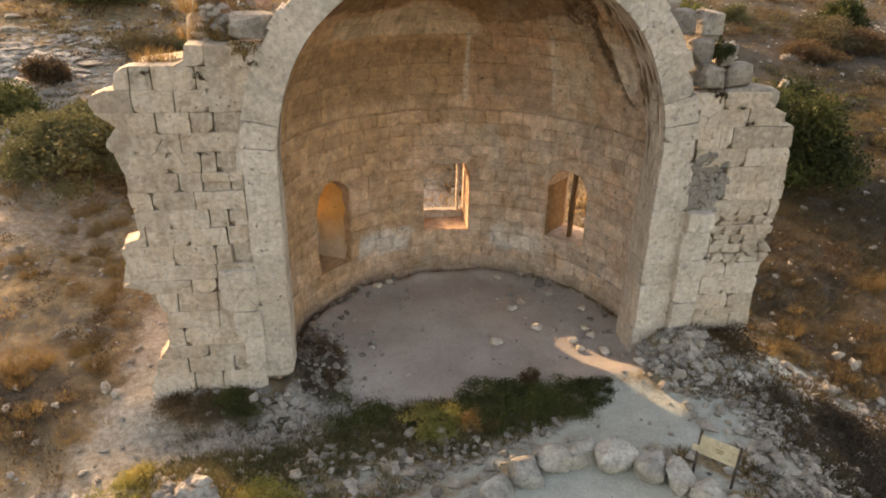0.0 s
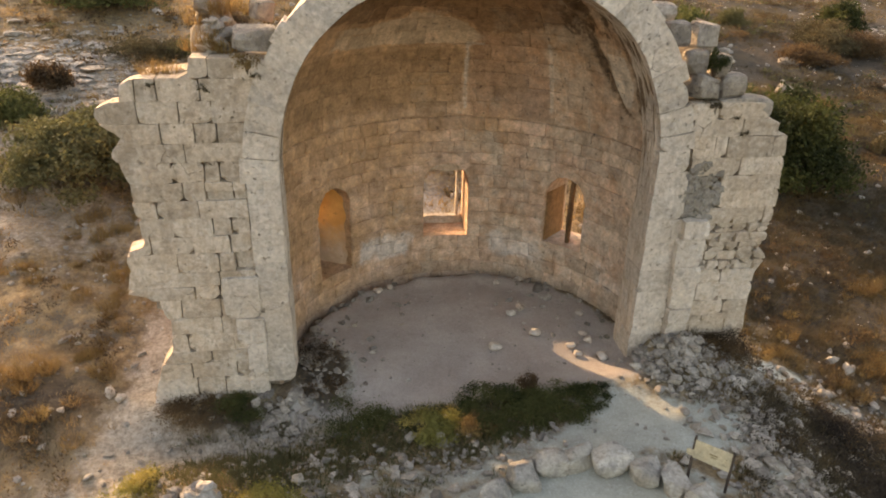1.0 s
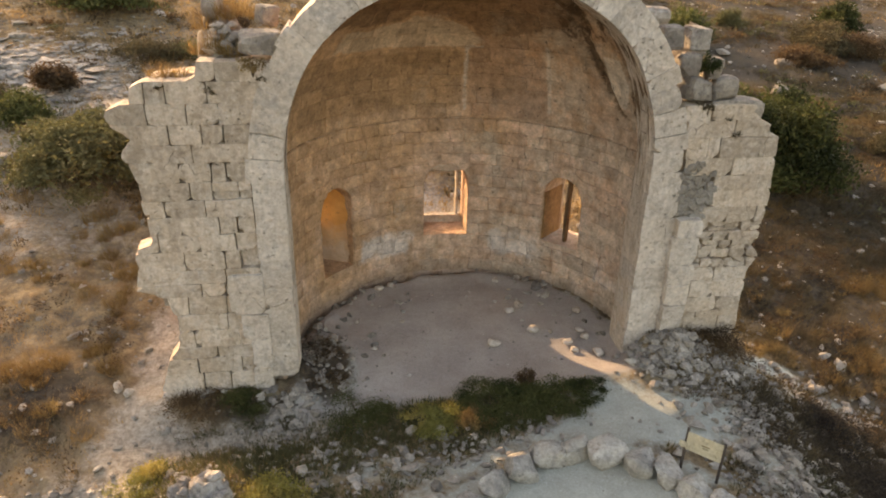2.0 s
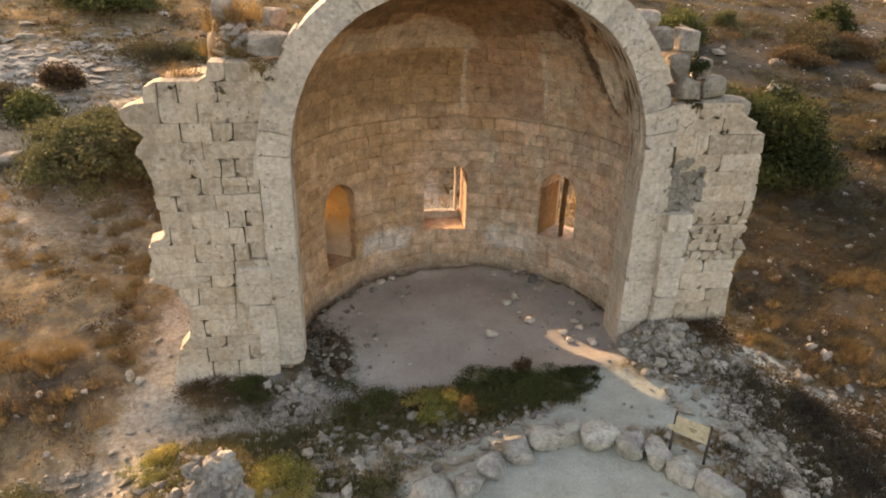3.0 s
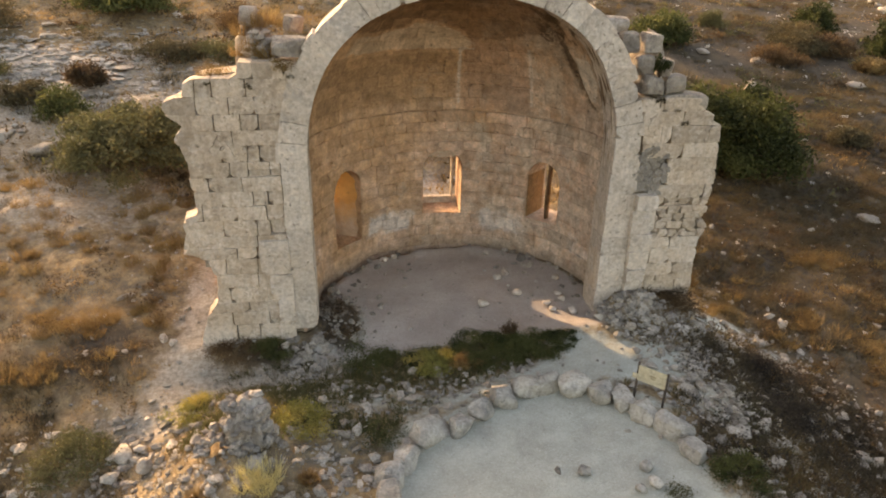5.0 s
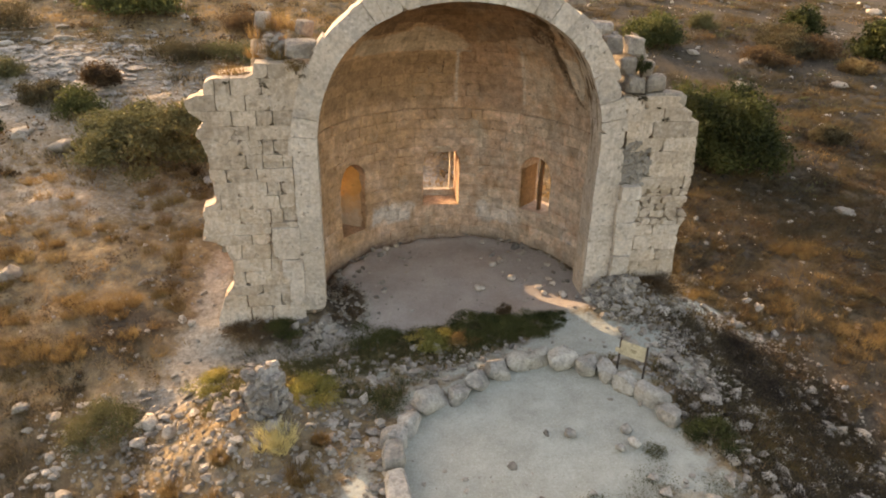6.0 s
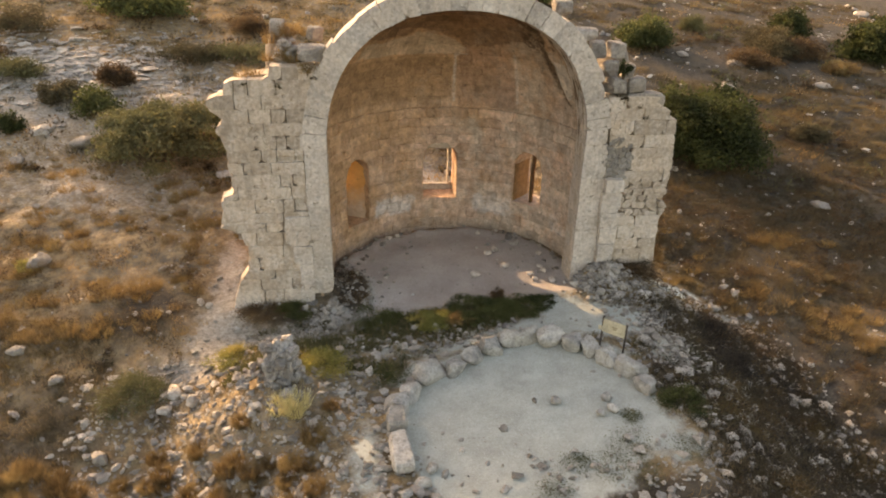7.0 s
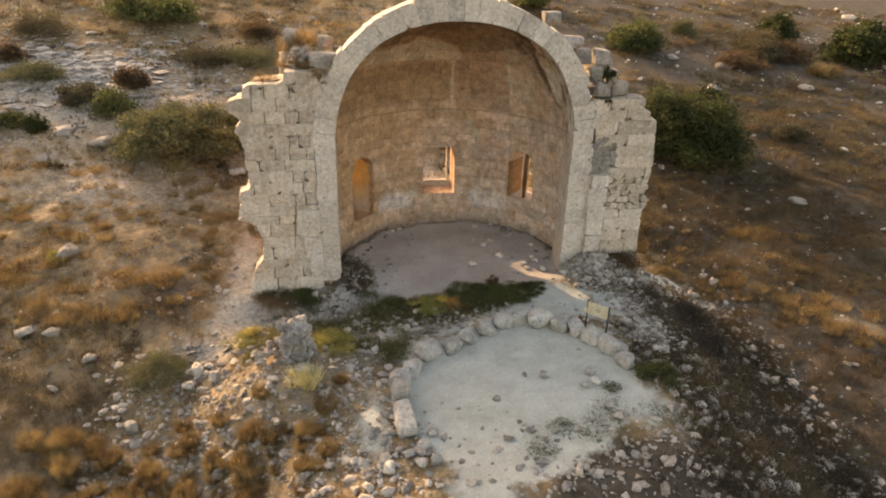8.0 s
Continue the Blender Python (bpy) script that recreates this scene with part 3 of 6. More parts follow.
def front_wall(name, label, side, outer_keys, rows, exposed_from):
    """One side of the ruined front: courses (bottom, top, upright joints) between the arch's ring and a ragged outer end."""
    wall = new(name)
    tagged(wall, label, "wall", kind="structure")
    core_v, core_f = [], []
    for z0, z1, joints in rows:
        zm = (z0 + z1) / 2
        out = profile(outer_keys, zm)
        ring = math.sqrt(max(R_OUT ** 2 - (zm - ZC) ** 2, 0)) if zm > ZC else R_OUT
        a, b = side * ring, out
        lo, hi = min(a, b), max(a, b)
        box(core_v, core_f, lo + (0.3 if side < 0 else 0.05), hi - (0.3 if side > 0 else 0.05), FRONT + 0.2, FRONT + 1.3, z0 - 0.3, z1 - 0.3)
        ragged = rng.uniform(-0.03, 0.03)

        def rim(z, ragged=ragged):
            return profile(outer_keys, z) + ragged

        def back_rim(z, ragged=ragged):
            return profile(outer_keys, z) + ragged - side * 0.2
        exposed = zm > exposed_from
        worn = joints is None
        xs = lengths(lo, hi, 0.2, 0.48) if worn else [lo] + [x for x in joints if lo + 0.12 < x < hi - 0.12] + [hi]
        seen = set(xs[1:-1])
        if not worn:
            long = [(p, q) for p, q in zip(xs, xs[1:]) if q - p > 1.25]
            xs = sorted(xs + [p + (q - p) * rng.uniform(0.38, 0.62) for p, q in long])
        for x0, x1 in zip(xs, xs[1:]):
            xm = (x0 + x1) / 2
            if side > 0 and ((xm - 5.06) / 0.42) ** 2 + ((zm - 3.5) / 0.62) ** 2 < 1:
                continue
            y = FRONT + rng.uniform(-0.005, 0.006)
            if worn:
                y += rng.choice((0.0, 0.0, 0.02, 0.05, 0.08))
            if side < 0 and -5.1 < x0 < -5.04 and 2.1 < zm < 2.6:
                y = FRONT + 0.17
            if side < 0 and -5.5 < xm < -4.7 and 3.72 < zm < 4.1:
                y = FRONT + 0.09
            tiers = [(z0, z1)]
            if side < 0 and -5.5 < xm < -4.7 and 3.72 < zm < 4.1:
                part("stone", block_mesh("stone", flat_block(x0, x1, z0 + 0.2, z1, FRONT, 0.5, 0.2), FACADE, x1 - x0, z1 - z0 - 0.2, 0.016, 0.008, 0.3, 0.09), wall)
                tiers = [(z0, z0 + 0.2)]
            if worn and z1 - z0 > 0.2 and rng.random() < 0.35:
                zc = z0 + (z1 - z0) * rng.uniform(0.4, 0.6)
                tiers = [(z0, zc), (zc, z1)]
            gaps = None if worn else tuple(rng.uniform(0.008, 0.017) if x in seen and rng.random() < 0.85 else 0.0004 for x in (x0, x1))
            for za, zb in tiers:
                part("stone", block_mesh("stone", flat_block(x0, x1, za, zb, y, 0.5, 0.36, (rim if x0 == lo and side < 0 else None, rim if x1 == hi and side > 0 else None), gaps), FACADE, x1 - x0, zb - za, 0.014, 0.012 if worn else 0.0035, 0.5 if worn else 0.22, 0.09, (0.025 * (x0 == lo and side < 0), 0.05 * (x1 == hi and side > 0))), wall)
            if exposed or x0 == lo or x1 == hi:
                a, b = x0 + rng.uniform(0, 0.1), x1 - rng.uniform(0, 0.1)
                part("stone", block_mesh("stone", flat_block(a, b, z0 - 0.3, z1 - rng.uniform(0.08, 0.34), FRONT + 0.5, 0.7, 0.36, (back_rim if x0 == lo and side < 0 else None, back_rim if x1 == hi and side > 0 else None)), FACADE, b - a, z1 - z0, 0.02, 0.02, 0.4), wall)
    if side > 0:
        r = np.random.RandomState(31)
        for k in range(150):
            a, q = r.uniform(0, 6.28), math.sqrt(r.rand())
            t = rock(820 + k, ICO1, 9, 0.45, 0.04) * r.uniform(0.05, 0.15)
            t = t * (1, 0.6, 1) + np.array([5.06 + 0.5 * q * math.cos(a), FRONT + 0.1 * (1 - q) + 0.01 + 0.03 * r.rand(), 3.52 + 0.74 * q * math.sin(a)])
            part("rubble_stone", fast_mesh("rubble_stone", t, ICO1[1], RUBBLE), wall)
    part("core", mesh_from("core", core_v, core_f, FACADE_MORTAR), wall, "rubble and lime mortar core")
    return wall


LEFT_OUT = [(-2.0, -7.3), (-0.98, -7.17), (-0.54, -7.02), (-0.17, -6.91), (0.24, -6.61), (0.95, -6.57), (1.37, -6.73), (1.6, -6.98), (1.68, -7.3), (2.15, -7.22), (2.2, -7.16), (2.44, -7.22), (2.7, -7.18), (2.76, -6.84), (3.3, -6.83), (3.76, -6.89), (4.11, -6.9), (4.39, -6.99), (4.65, -7.16), (4.78, -7.12), (5.01, -6.9), (5.13, -7.01), (5.26, -7.22), (5.47, -7.34), (5.68, -7.25), (5.72, -6.8), (6.12, -6.75), (6.16, -5.58), (6.6, -5.5)]
RIGHT_OUT = [(-1.4, 6.87), (-0.36, 6.83), (0.76, 6.83), (1.51, 6.79), (1.87, 6.99), (2.09, 6.87), (2.8, 6.9), (3.87, 6.9), (4.36, 6.88), (4.82, 6.85), (4.95, 6.56), (5.13, 6.58), (5.2, 6.33), (5.55, 6.25), (5.6, 5.7), (5.73, 5.6), (6.07, 5.4), (6.4, 5.3)]
LEFT_ROWS = [(-1.9, -1.02, [-6.1]), (-1.02, -0.52, [-6.2, -5.6]), (-0.52, -0.13, [-6.27, -5.3]), (-0.13, 0.18, [-5.8]), (0.18, 0.62, [-6.26, -5.3]), (0.62, 1.03, [-5.5]), (1.03, 1.48, [-6.28, -5.47]), (1.48, 1.8, [-5.98, -5.45]), (1.8, 2.13, [-5.42]), (2.13, 2.56, [-6.23, -5.39, -5.07, -4.66]),
             (2.56, 2.95, [-6.7, -5.12]), (2.95, 3.35, [-5.43, -5.06]), (3.35, 3.72, [-6.46, -5.65]), (3.72, 4.11, [-5.91, -5.47, -4.95]), (4.11, 4.53, [-5.46, -5.16]), (4.53, 4.91, [-5.77]), (4.91, 5.31, [-6.16, -5.54, -5.12, -4.63]), (5.31, 5.72, [-6.52, -5.78]), (5.72, 6.14, [-6.5, -6.12, -5.34]), (6.14, 6.52, [-5.15, -4.72])]
RIGHT_ROWS = [(-1.6, -0.6, [5.6]), (-0.6, -0.2, [5.9]), (-0.2, 0.24, [5.2, 6.3]), (0.24, 0.41, [5.7]), (0.41, 0.79, [5.25, 6.17]), (0.79, 1.26, [5.38]), (1.26, 1.62, [5.3, 5.95])] + [(1.62 + 0.236 * k, 1.62 + 0.236 * (k + 1), None) for k in range(5)] + [
    (2.8, 3.18, [5.25, 6.66]), (3.18, 3.6, [4.74, 5.5]), (3.6, 3.96, [4.74, 5.48, 6.2]), (3.96, 4.37, [5.83]), (4.37, 4.83, [5.16, 5.44, 6.5]), (4.83, 5.21, [5.72]), (5.21, 5.57, [5.1])]
wall_1 = front_wall("wall_1", "ragged cream limestone ashlar wall of ruined apse front", -1, LEFT_OUT, LEFT_ROWS, 5.05)
wall_2 = front_wall("wall_2", "ragged cream limestone ashlar wall with exposed rubble patch", 1, RIGHT_OUT, RIGHT_ROWS, 4.6)


# ---- arch ----
arch = tagged(new("arch"), "pale limestone arch of dressed voussoirs on tall jambs", "arch", kind="structure")


def ring_block(a0, a1, r0, r1, y, depth):
    slit = rng.choice((0.001, 0.001, 0.003, 0.006, 0.03))

    def place(u, v, d):
        d = depth if d is None else d
        a = a0 + (a1 - a0) * (slit + (1 - 2 * slit) * u)
        r = r0 + (r1 - r0) * v + (0.16 - 0.06 * v) * math.sin(2 * a) ** 2
        return (r * math.cos(a) - 0.05, y + d, ZC + r * math.sin(a))
    return place


angles = lengths(0.0, math.pi, 0.07, 0.13)
for a0, a1 in zip(angles, angles[1:]):
    grow = rng.uniform(-0.05, 0.06)
    part("voussoir", block_mesh("voussoir", ring_block(a1, a0, R_IN - 0.005, R_OUT + grow, FRONT - 0.02 + rng.uniform(-0.003, 0.003), 0.72), ARCH, 4.3 * (a1 - a0), R_OUT - R_IN, 0.012, 0.0025, 0.2, 0.08), arch)
for side in (-1, 1):
    zs = courses(-0.72 if side < 0 else -1.2, ZC, 0.38, 0.78)
    if side < 0:
        foot_v, foot_f = [], []
        box(foot_v, foot_f, -4.66, -4.12, FRONT + 0.24, FRONT + 0.72, -1.7, -0.6)
        part("core", mesh_from("core", foot_v, foot_f, MORTAR), arch, "broken foot of the jamb")
    for z0, z1 in zip(zs, zs[1:]):
        w = rng.uniform(-0.015, 0.015)
        x0, x1 = sorted((side * (R_IN - 0.01 + w) - 0.05, side * (R_OUT - 0.01)))
        part("jamb_stone", block_mesh("jamb_stone", flat_block(x0, x1, z0, z1, FRONT - 0.02 + rng.uniform(-0.004, 0.004), 0.75, 0.1), ARCH, x1 - x0, z1 - z0, 0.016, 0.004, 0.15), arch)


# ---- apse ----
CY, R = 16.6, 4.35
WINDOWS = [(134.8, 0.6, 0.02, 2.52), (88.7, 0.66, 0.5, 2.75), (43.0, 0.62, 0.65, 2.68)]


def opening(k, z):
    """The half angle of window k at the height z, or 0."""
    mid, half, sill, top = WINDOWS[k]
    if not sill < z < top:
        return 0.0
    spring = top - half
    w = half if z < spring else math.sqrt(max(half ** 2 - (z - spring) ** 2, 0))
    return math.degrees(w / R)


wall_apse = tagged(new("wall_apse"), "curved brown weathered limestone wall of the apse", "wall", kind="structure")


def shell():
    """The solid half ring of the wall, cut by three arched windows."""
    bm = bmesh.new()
    n, r0, r1, z0, z1 = 60, R + 0.035, R + 1.15, -1.6, ZC + 0.01
    rings = []
    for i in range(n + 1):
        a = math.radians(-3 + 186 * i / n)
        rings.append([bm.verts.new((r * math.cos(a), CY + r * math.sin(a), z)) for r, z in ((r0, z0), (r0, z1), (r1, z1), (r1, z0))])
    for p, q in zip(rings, rings[1:]):
        for k in range(4):
            bm.faces.new((p[k], p[(k + 1) % 4], q[(k + 1) % 4], q[k]))
    bm.faces.new(rings[0][::-1])
    bm.faces.new(rings[-1])
    bmesh.ops.recalc_face_normals(bm, faces=bm.faces)
    me = bpy.data.meshes.new("core")
    bm.to_mesh(me)
    me.materials.append(APSE)
    return me


def cutter(k):
    mid, half, sill, top = WINDOWS[k]
    bm = bmesh.new()
    outline = [(-half, sill), (half, sill)] + [(half * math.cos(t), top - half + half * math.sin(t)) for t in np.linspace(0, math.pi, 13)]
    a = math.radians(mid)
    axis, side = Vector((math.cos(a), math.sin(a), 0)), Vector((-math.sin(a), math.cos(a), 0))
    near, far = [], []
    for s, z in outline:
        for d, store, wide in ((R - 0.6, near, 1.0), (R + 2.0, far, 0.9)):
            store.append(bm.verts.new(Vector((0, CY, z)) + axis * d + side * s * wide))
    m = len(outline)
    for i in range(m):
        bm.faces.new((near[i], near[(i + 1) % m], far[(i + 1) % m], far[i]))
    bm.faces.new(near[::-1])
    bm.faces.new(far)
    bmesh.ops.recalc_face_normals(bm, faces=bm.faces)
    me = bpy.data.meshes.new("cut")
    bm.to_mesh(me)
    return bpy.data.objects.new("cut", me)


core = part("core", shell(), wall_apse, "solid curved limestone core")
cuts = [cutter(k) for k in range(3)]
for c in cuts:
    scene.collection.objects.link(c)
    mod = core.modifiers.new("window", "BOOLEAN")
    mod.operation, mod.object, mod.solver = "DIFFERENCE", c, "EXACT"
cut_core = bpy.data.meshes.new_from_object(core.evaluated_get(bpy.context.evaluated_depsgraph_get()))
core.modifiers.clear()
core.data = cut_core
for c in cuts:
    bpy.data.objects.remove(c)


def glow_painted_plaster():
    """Window cheek: bounced sun glow painted as orange above, pale pinkish stone lower down."""
    n = Nodes("glow_painted_plaster")
    split = n.add("ShaderNodeSeparateXYZ")
    n.link(n.pos, split.inputs[0])
    bare = n.mix(n.ramp(n.noise(2.2, 8, 0.7), 0.4, 0.6), (0.50, 0.34, 0.22), (0.62, 0.44, 0.30))
    # saturated orange stands in for sunlight bounced off the opposite reveal
    orange = n.mix(n.ramp(n.noise(1.8, 8, 0.7), 0.4, 0.6), (0.76, 0.38, 0.12), (0.62, 0.30, 0.095))
    worn = n.math("ADD", split.outputs[2], n.math("MULTIPLY", n.math("SUBTRACT", n.noise(2.6, 8, 0.72), 0.5), 1.6))
    colour = n.mix(n.ramp(worn, 0.35, 1.3), bare, orange)
    colour = n.mix(n.math("MULTIPLY", n.ramp(n.noise(7, 6, 0.7), 0.6, 0.68), 0.6), colour, (0.22, 0.12, 0.06))
    return n.finish(colour, 0.93, n.noise(5, 8, 0.7), 0.8, 0.05, 0.1)


GLOW_PAINTED = glow_painted_plaster()
# dark brown that stands in for shade on the third window's cheek
CHEEK_SHADE = limestone("painted_cheek_shade", (0.34, 0.20, 0.10), (0.28, 0.16, 0.075), (0.17, 0.10, 0.05), 0.55, "object", 0.4, 0.1, 0.3)
WARM_POST = limestone("brown_upright", (0.24, 0.14, 0.075), (0.19, 0.105, 0.055), (0.11, 0.065, 0.035), 0.5)
windows = [tagged(new("window_%d" % (k + 1)), "small round-arched window opening in the apse wall", "window", kind="structure") for k in range(3)]
for k, (mid, half, sill, top_z) in enumerate(WINDOWS):
    spring, m = top_z - half, 9
    for i in range(m):
        t0, t1 = math.pi * i / m, math.pi * (i + 1) / m
        depth_out = half + rng.uniform(0.2, 0.3)

        def place(u, v, d, t0=t0, t1=t1, depth_out=depth_out):
            d = 0.12 if d is None else d
            t, r = t1 + (t0 - t1) * u, half * 0.99 + (depth_out - half * 0.99) * v
            a = math.radians(mid) - r * math.cos(t) / R
            q = R - 0.016 + d
            return (q * math.cos(a), CY + q * math.sin(a), spring + r * math.sin(t))
        part("voussoir", block_mesh("voussoir", place, APSE, half * math.pi / m, depth_out - half, 0.006, 0.004, 0.1), windows[k])


def window_block(name, k, s0, s1, d0, d1, z0, z1, label, mat=None):
    """A squared stone standing in window k: across from s0 to s1, from d0 to d1 into the wall."""
    a = math.radians(WINDOWS[k][0])
    axis, side = Vector((math.cos(a), math.sin(a), 0)), Vector((math.sin(a), -math.cos(a), 0))
    def place(u, v, d):
        d = d1 - d0 if d is None else d
        return Vector((0, CY, z0 + (z1 - z0) * v)) + axis * (R + d0 + d) + side * (s0 + (s1 - s0) * u)
    ob = part(name, block_mesh(name, place, mat or FACADE, s1 - s0, z1 - z0, 0.02, 0.02, 0.4), windows[k], label)
    return ob


window_block("sill_stone", 1, -0.62, 0.62, 0.92, 1.1, 0.35, 0.74, "broken outer sill stone")
window_block("lintel", 1, -0.64, 0.64, 0.6, 1.1, 2.3, 2.8, "low outer lintel stone")
window_block("jamb_stone", 1, 0.42, 0.49, 0.9, 1.1, 0.7, 2.35, "narrow upright jamb stone")


def splay():
    """The slanted cheek that narrows the first window towards its outer side."""
    a = math.radians(WINDOWS[0][0])
    axis, side = Vector((math.cos(a), math.sin(a), 0)), Vector((math.sin(a), -math.cos(a), 0))
    verts, rows, cols = [], 22, 14
    for i in range(rows + 1):
        z = -0.05 + 2.65 * i / rows
        for j in range(cols + 1):
            t = j / cols
            s, d = 0.62 - 0.34 * t, 0.08 + 1.04 * t
            p = Vector((0, CY, z)) + axis * (R + d) + side * s
            verts.append(p - side * 0.03 * rough_at(p, 3.0))
    k = (np.arange(rows)[:, None] * (cols + 1) + np.arange(cols)[None, :]).ravel()
    faces = [tuple(f) for f in np.stack([k, k + 1, k + cols + 2, k + cols + 1], -1)]
    b = len(verts)
    for z in (-0.05, 2.6):
        verts.append(Vector((0, CY, z)) + axis * (R + 1.12) + side * 0.62)
    last = rows * (cols + 1)
    faces += [(cols, b, b + 1, last + cols), (0, last, b + 1, b), tuple(range(cols, -1, -1)) + (b,), tuple(range(last, last + cols + 1)) + (b + 1,)]
    return mesh_from("splay", verts, faces, GLOW_PAINTED, True)


part("splay", splay(), windows[0], "slanted cheek of the window with bounced sun glow painted on")


# stones added to trim the sunbeam so it lands on the weeds and kerb
window_block("blocking_stone", 0, -0.62, -0.15, 0.9, 1.12, -0.1, 2.62, "added rough stones narrowing the outer opening to shape the sunbeam", GLOW_PAINTED)
window_block("blocking_stone", 0, -0.15, 0.3, 0.95, 1.12, -0.1, 1.12, "added rough low stone trimming the sunbeam from below")
window_block("blocking_stone", 0, -0.15, 0.3, 0.95, 1.12, 2.3, 2.62, "added rough stone trimming the sunbeam from above")
# thin panel added to darken the cheek that the sun misses
window_block("reveal_lining", 2, -0.63, -0.57, 0.04, 1.0, 0.66, 2.1, "thin added panel with the window cheek's shade painted on", CHEEK_SHADE)
window_block("mullion_stone", 2, -0.05, 0.05, 0.3, 0.45, 0.6, 2.68, "narrow brown upright in the opening", WARM_POST)


def curved_block(a0, a1, z0, z1, proud):
    """a0, a1 in degrees; the face looks at the axis."""
    gap = rng.choice((0.001, 0.001, 0.002, 0.006, 0.014))
    bed = rng.choice((0.0006, 0.0006, 0.001, 0.004))

    def place(u, v, d):
        d = 0.1 if d is None else d
        a, r = math.radians(a0 + (a1 - a0) * (gap + (1 - 2 * gap) * u)), R - proud + d
        return (r * math.cos(a), CY + r * math.sin(a), z0 + bed + (z1 - z0 - 2 * bed) * v)
    return place


zs = courses(-1.05, 2.05, 0.34, 0.42) + courses(2.05, 3.36, 0.3, 0.36)[1:] + [3.69, 4.03]
for z0, z1 in zip(zs, zs[1:]):
    ledge = 0.02 if z0 > 3.3 else 0.0
    free = [(-5.0, 185.0)]
    for k in range(3):
        w = max(opening(k, z0 + 0.05), opening(k, z1 - 0.05), opening(k, (z0 + z1) / 2))
        if w:
            lo, hi = WINDOWS[k][0] - w, WINDOWS[k][0] + w
            free = [s for a, b in free for s in ((a, min(b, lo)), (max(a, hi), b)) if s[1] > s[0]]
    for a, b in free:
        xs = lengths(a, b, 4.4, 12.0)
        for a0, a1 in zip(xs, xs[1:]):
            part("stone", block_mesh("stone", curved_block(a1, a0, z0, z1, ledge + rng.uniform(-0.014, 0.016)), APSE, R * math.radians(a1 - a0), z1 - z0, 0.016, 0.012, 0.3), wall_apse)


# ---- half dome ----
def inside(v, lo, hi, soft):
    return smoothstep(lo - soft, lo + soft, v) * (1 - smoothstep(hi - soft, hi + soft, v))


def dome_fields(az, el):
    """Stains and patches of plaster over the half dome, by bearing and height in degrees."""
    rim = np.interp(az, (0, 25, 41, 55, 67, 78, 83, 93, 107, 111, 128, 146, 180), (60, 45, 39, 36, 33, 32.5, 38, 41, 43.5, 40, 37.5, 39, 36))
    crack = np.interp(el, (8, 11, 21, 28, 36, 46), (15, 22, 28, 30, 34, 31))
    slab = inside(el, 12.5, 30, 1.0) * inside(az, np.interp(el, (12, 19, 30), (17.6, 16.6, 17)), np.interp(el, (12, 19, 30), (20.5, 25, 26)), 0.8)
    crack_w = np.interp(el, (8, 14, 28, 40), (1.6, 1.6, 2.6, 5.5))
    dark = 0.95 * np.exp(-((az - crack) / crack_w) ** 2) * inside(el, 9, 50, 3)
    second = 0.8 * np.exp(-((az - 14.6 - 0.06 * (el - 20)) / 0.9) ** 2) * inside(el, 8, 40, 4)
    dark = np.maximum(dark, 0.75 * np.exp(-((az - 36) / 7) ** 2 - ((el - 42) / 7) ** 2))
    torn = (1 - smoothstep(15, 17, az)) * smoothstep(2, 8, el) + inside(az, 18, 42, 4) * smoothstep(30, 38, el)
    fields = {
        "panel": inside(az, 84, 162, 4) * inside(el, 4, 26, 2.5) + 0.8 * inside(az, 60, 80, 5) * inside(el, 8, 24, 4),
        "red": inside(az, 52, 82, 3) * inside(el, 1, 31, 2.5),
        "pale": inside(az, 78, 140, 8) * inside(el, 28, rim - 1.5, 1.5),
        "strip": inside(az, 82.2, 83.6, 0.7) * inside(el, 3, 27.5, 1) + inside(az, 50.5, 52, 0.8) * inside(el, 4, 30, 1) + 0.8 * inside(el, 27.2, 28.4, 0.6) * inside(az, 76, 84, 1),
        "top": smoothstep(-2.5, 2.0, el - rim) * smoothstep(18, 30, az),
        "torn": np.clip(torn, 0, 1),
        "dark": np.maximum(dark * (1 - slab), second),
        "deep": dark * (1 - slab),
        "slab": slab,
    }
    return fields


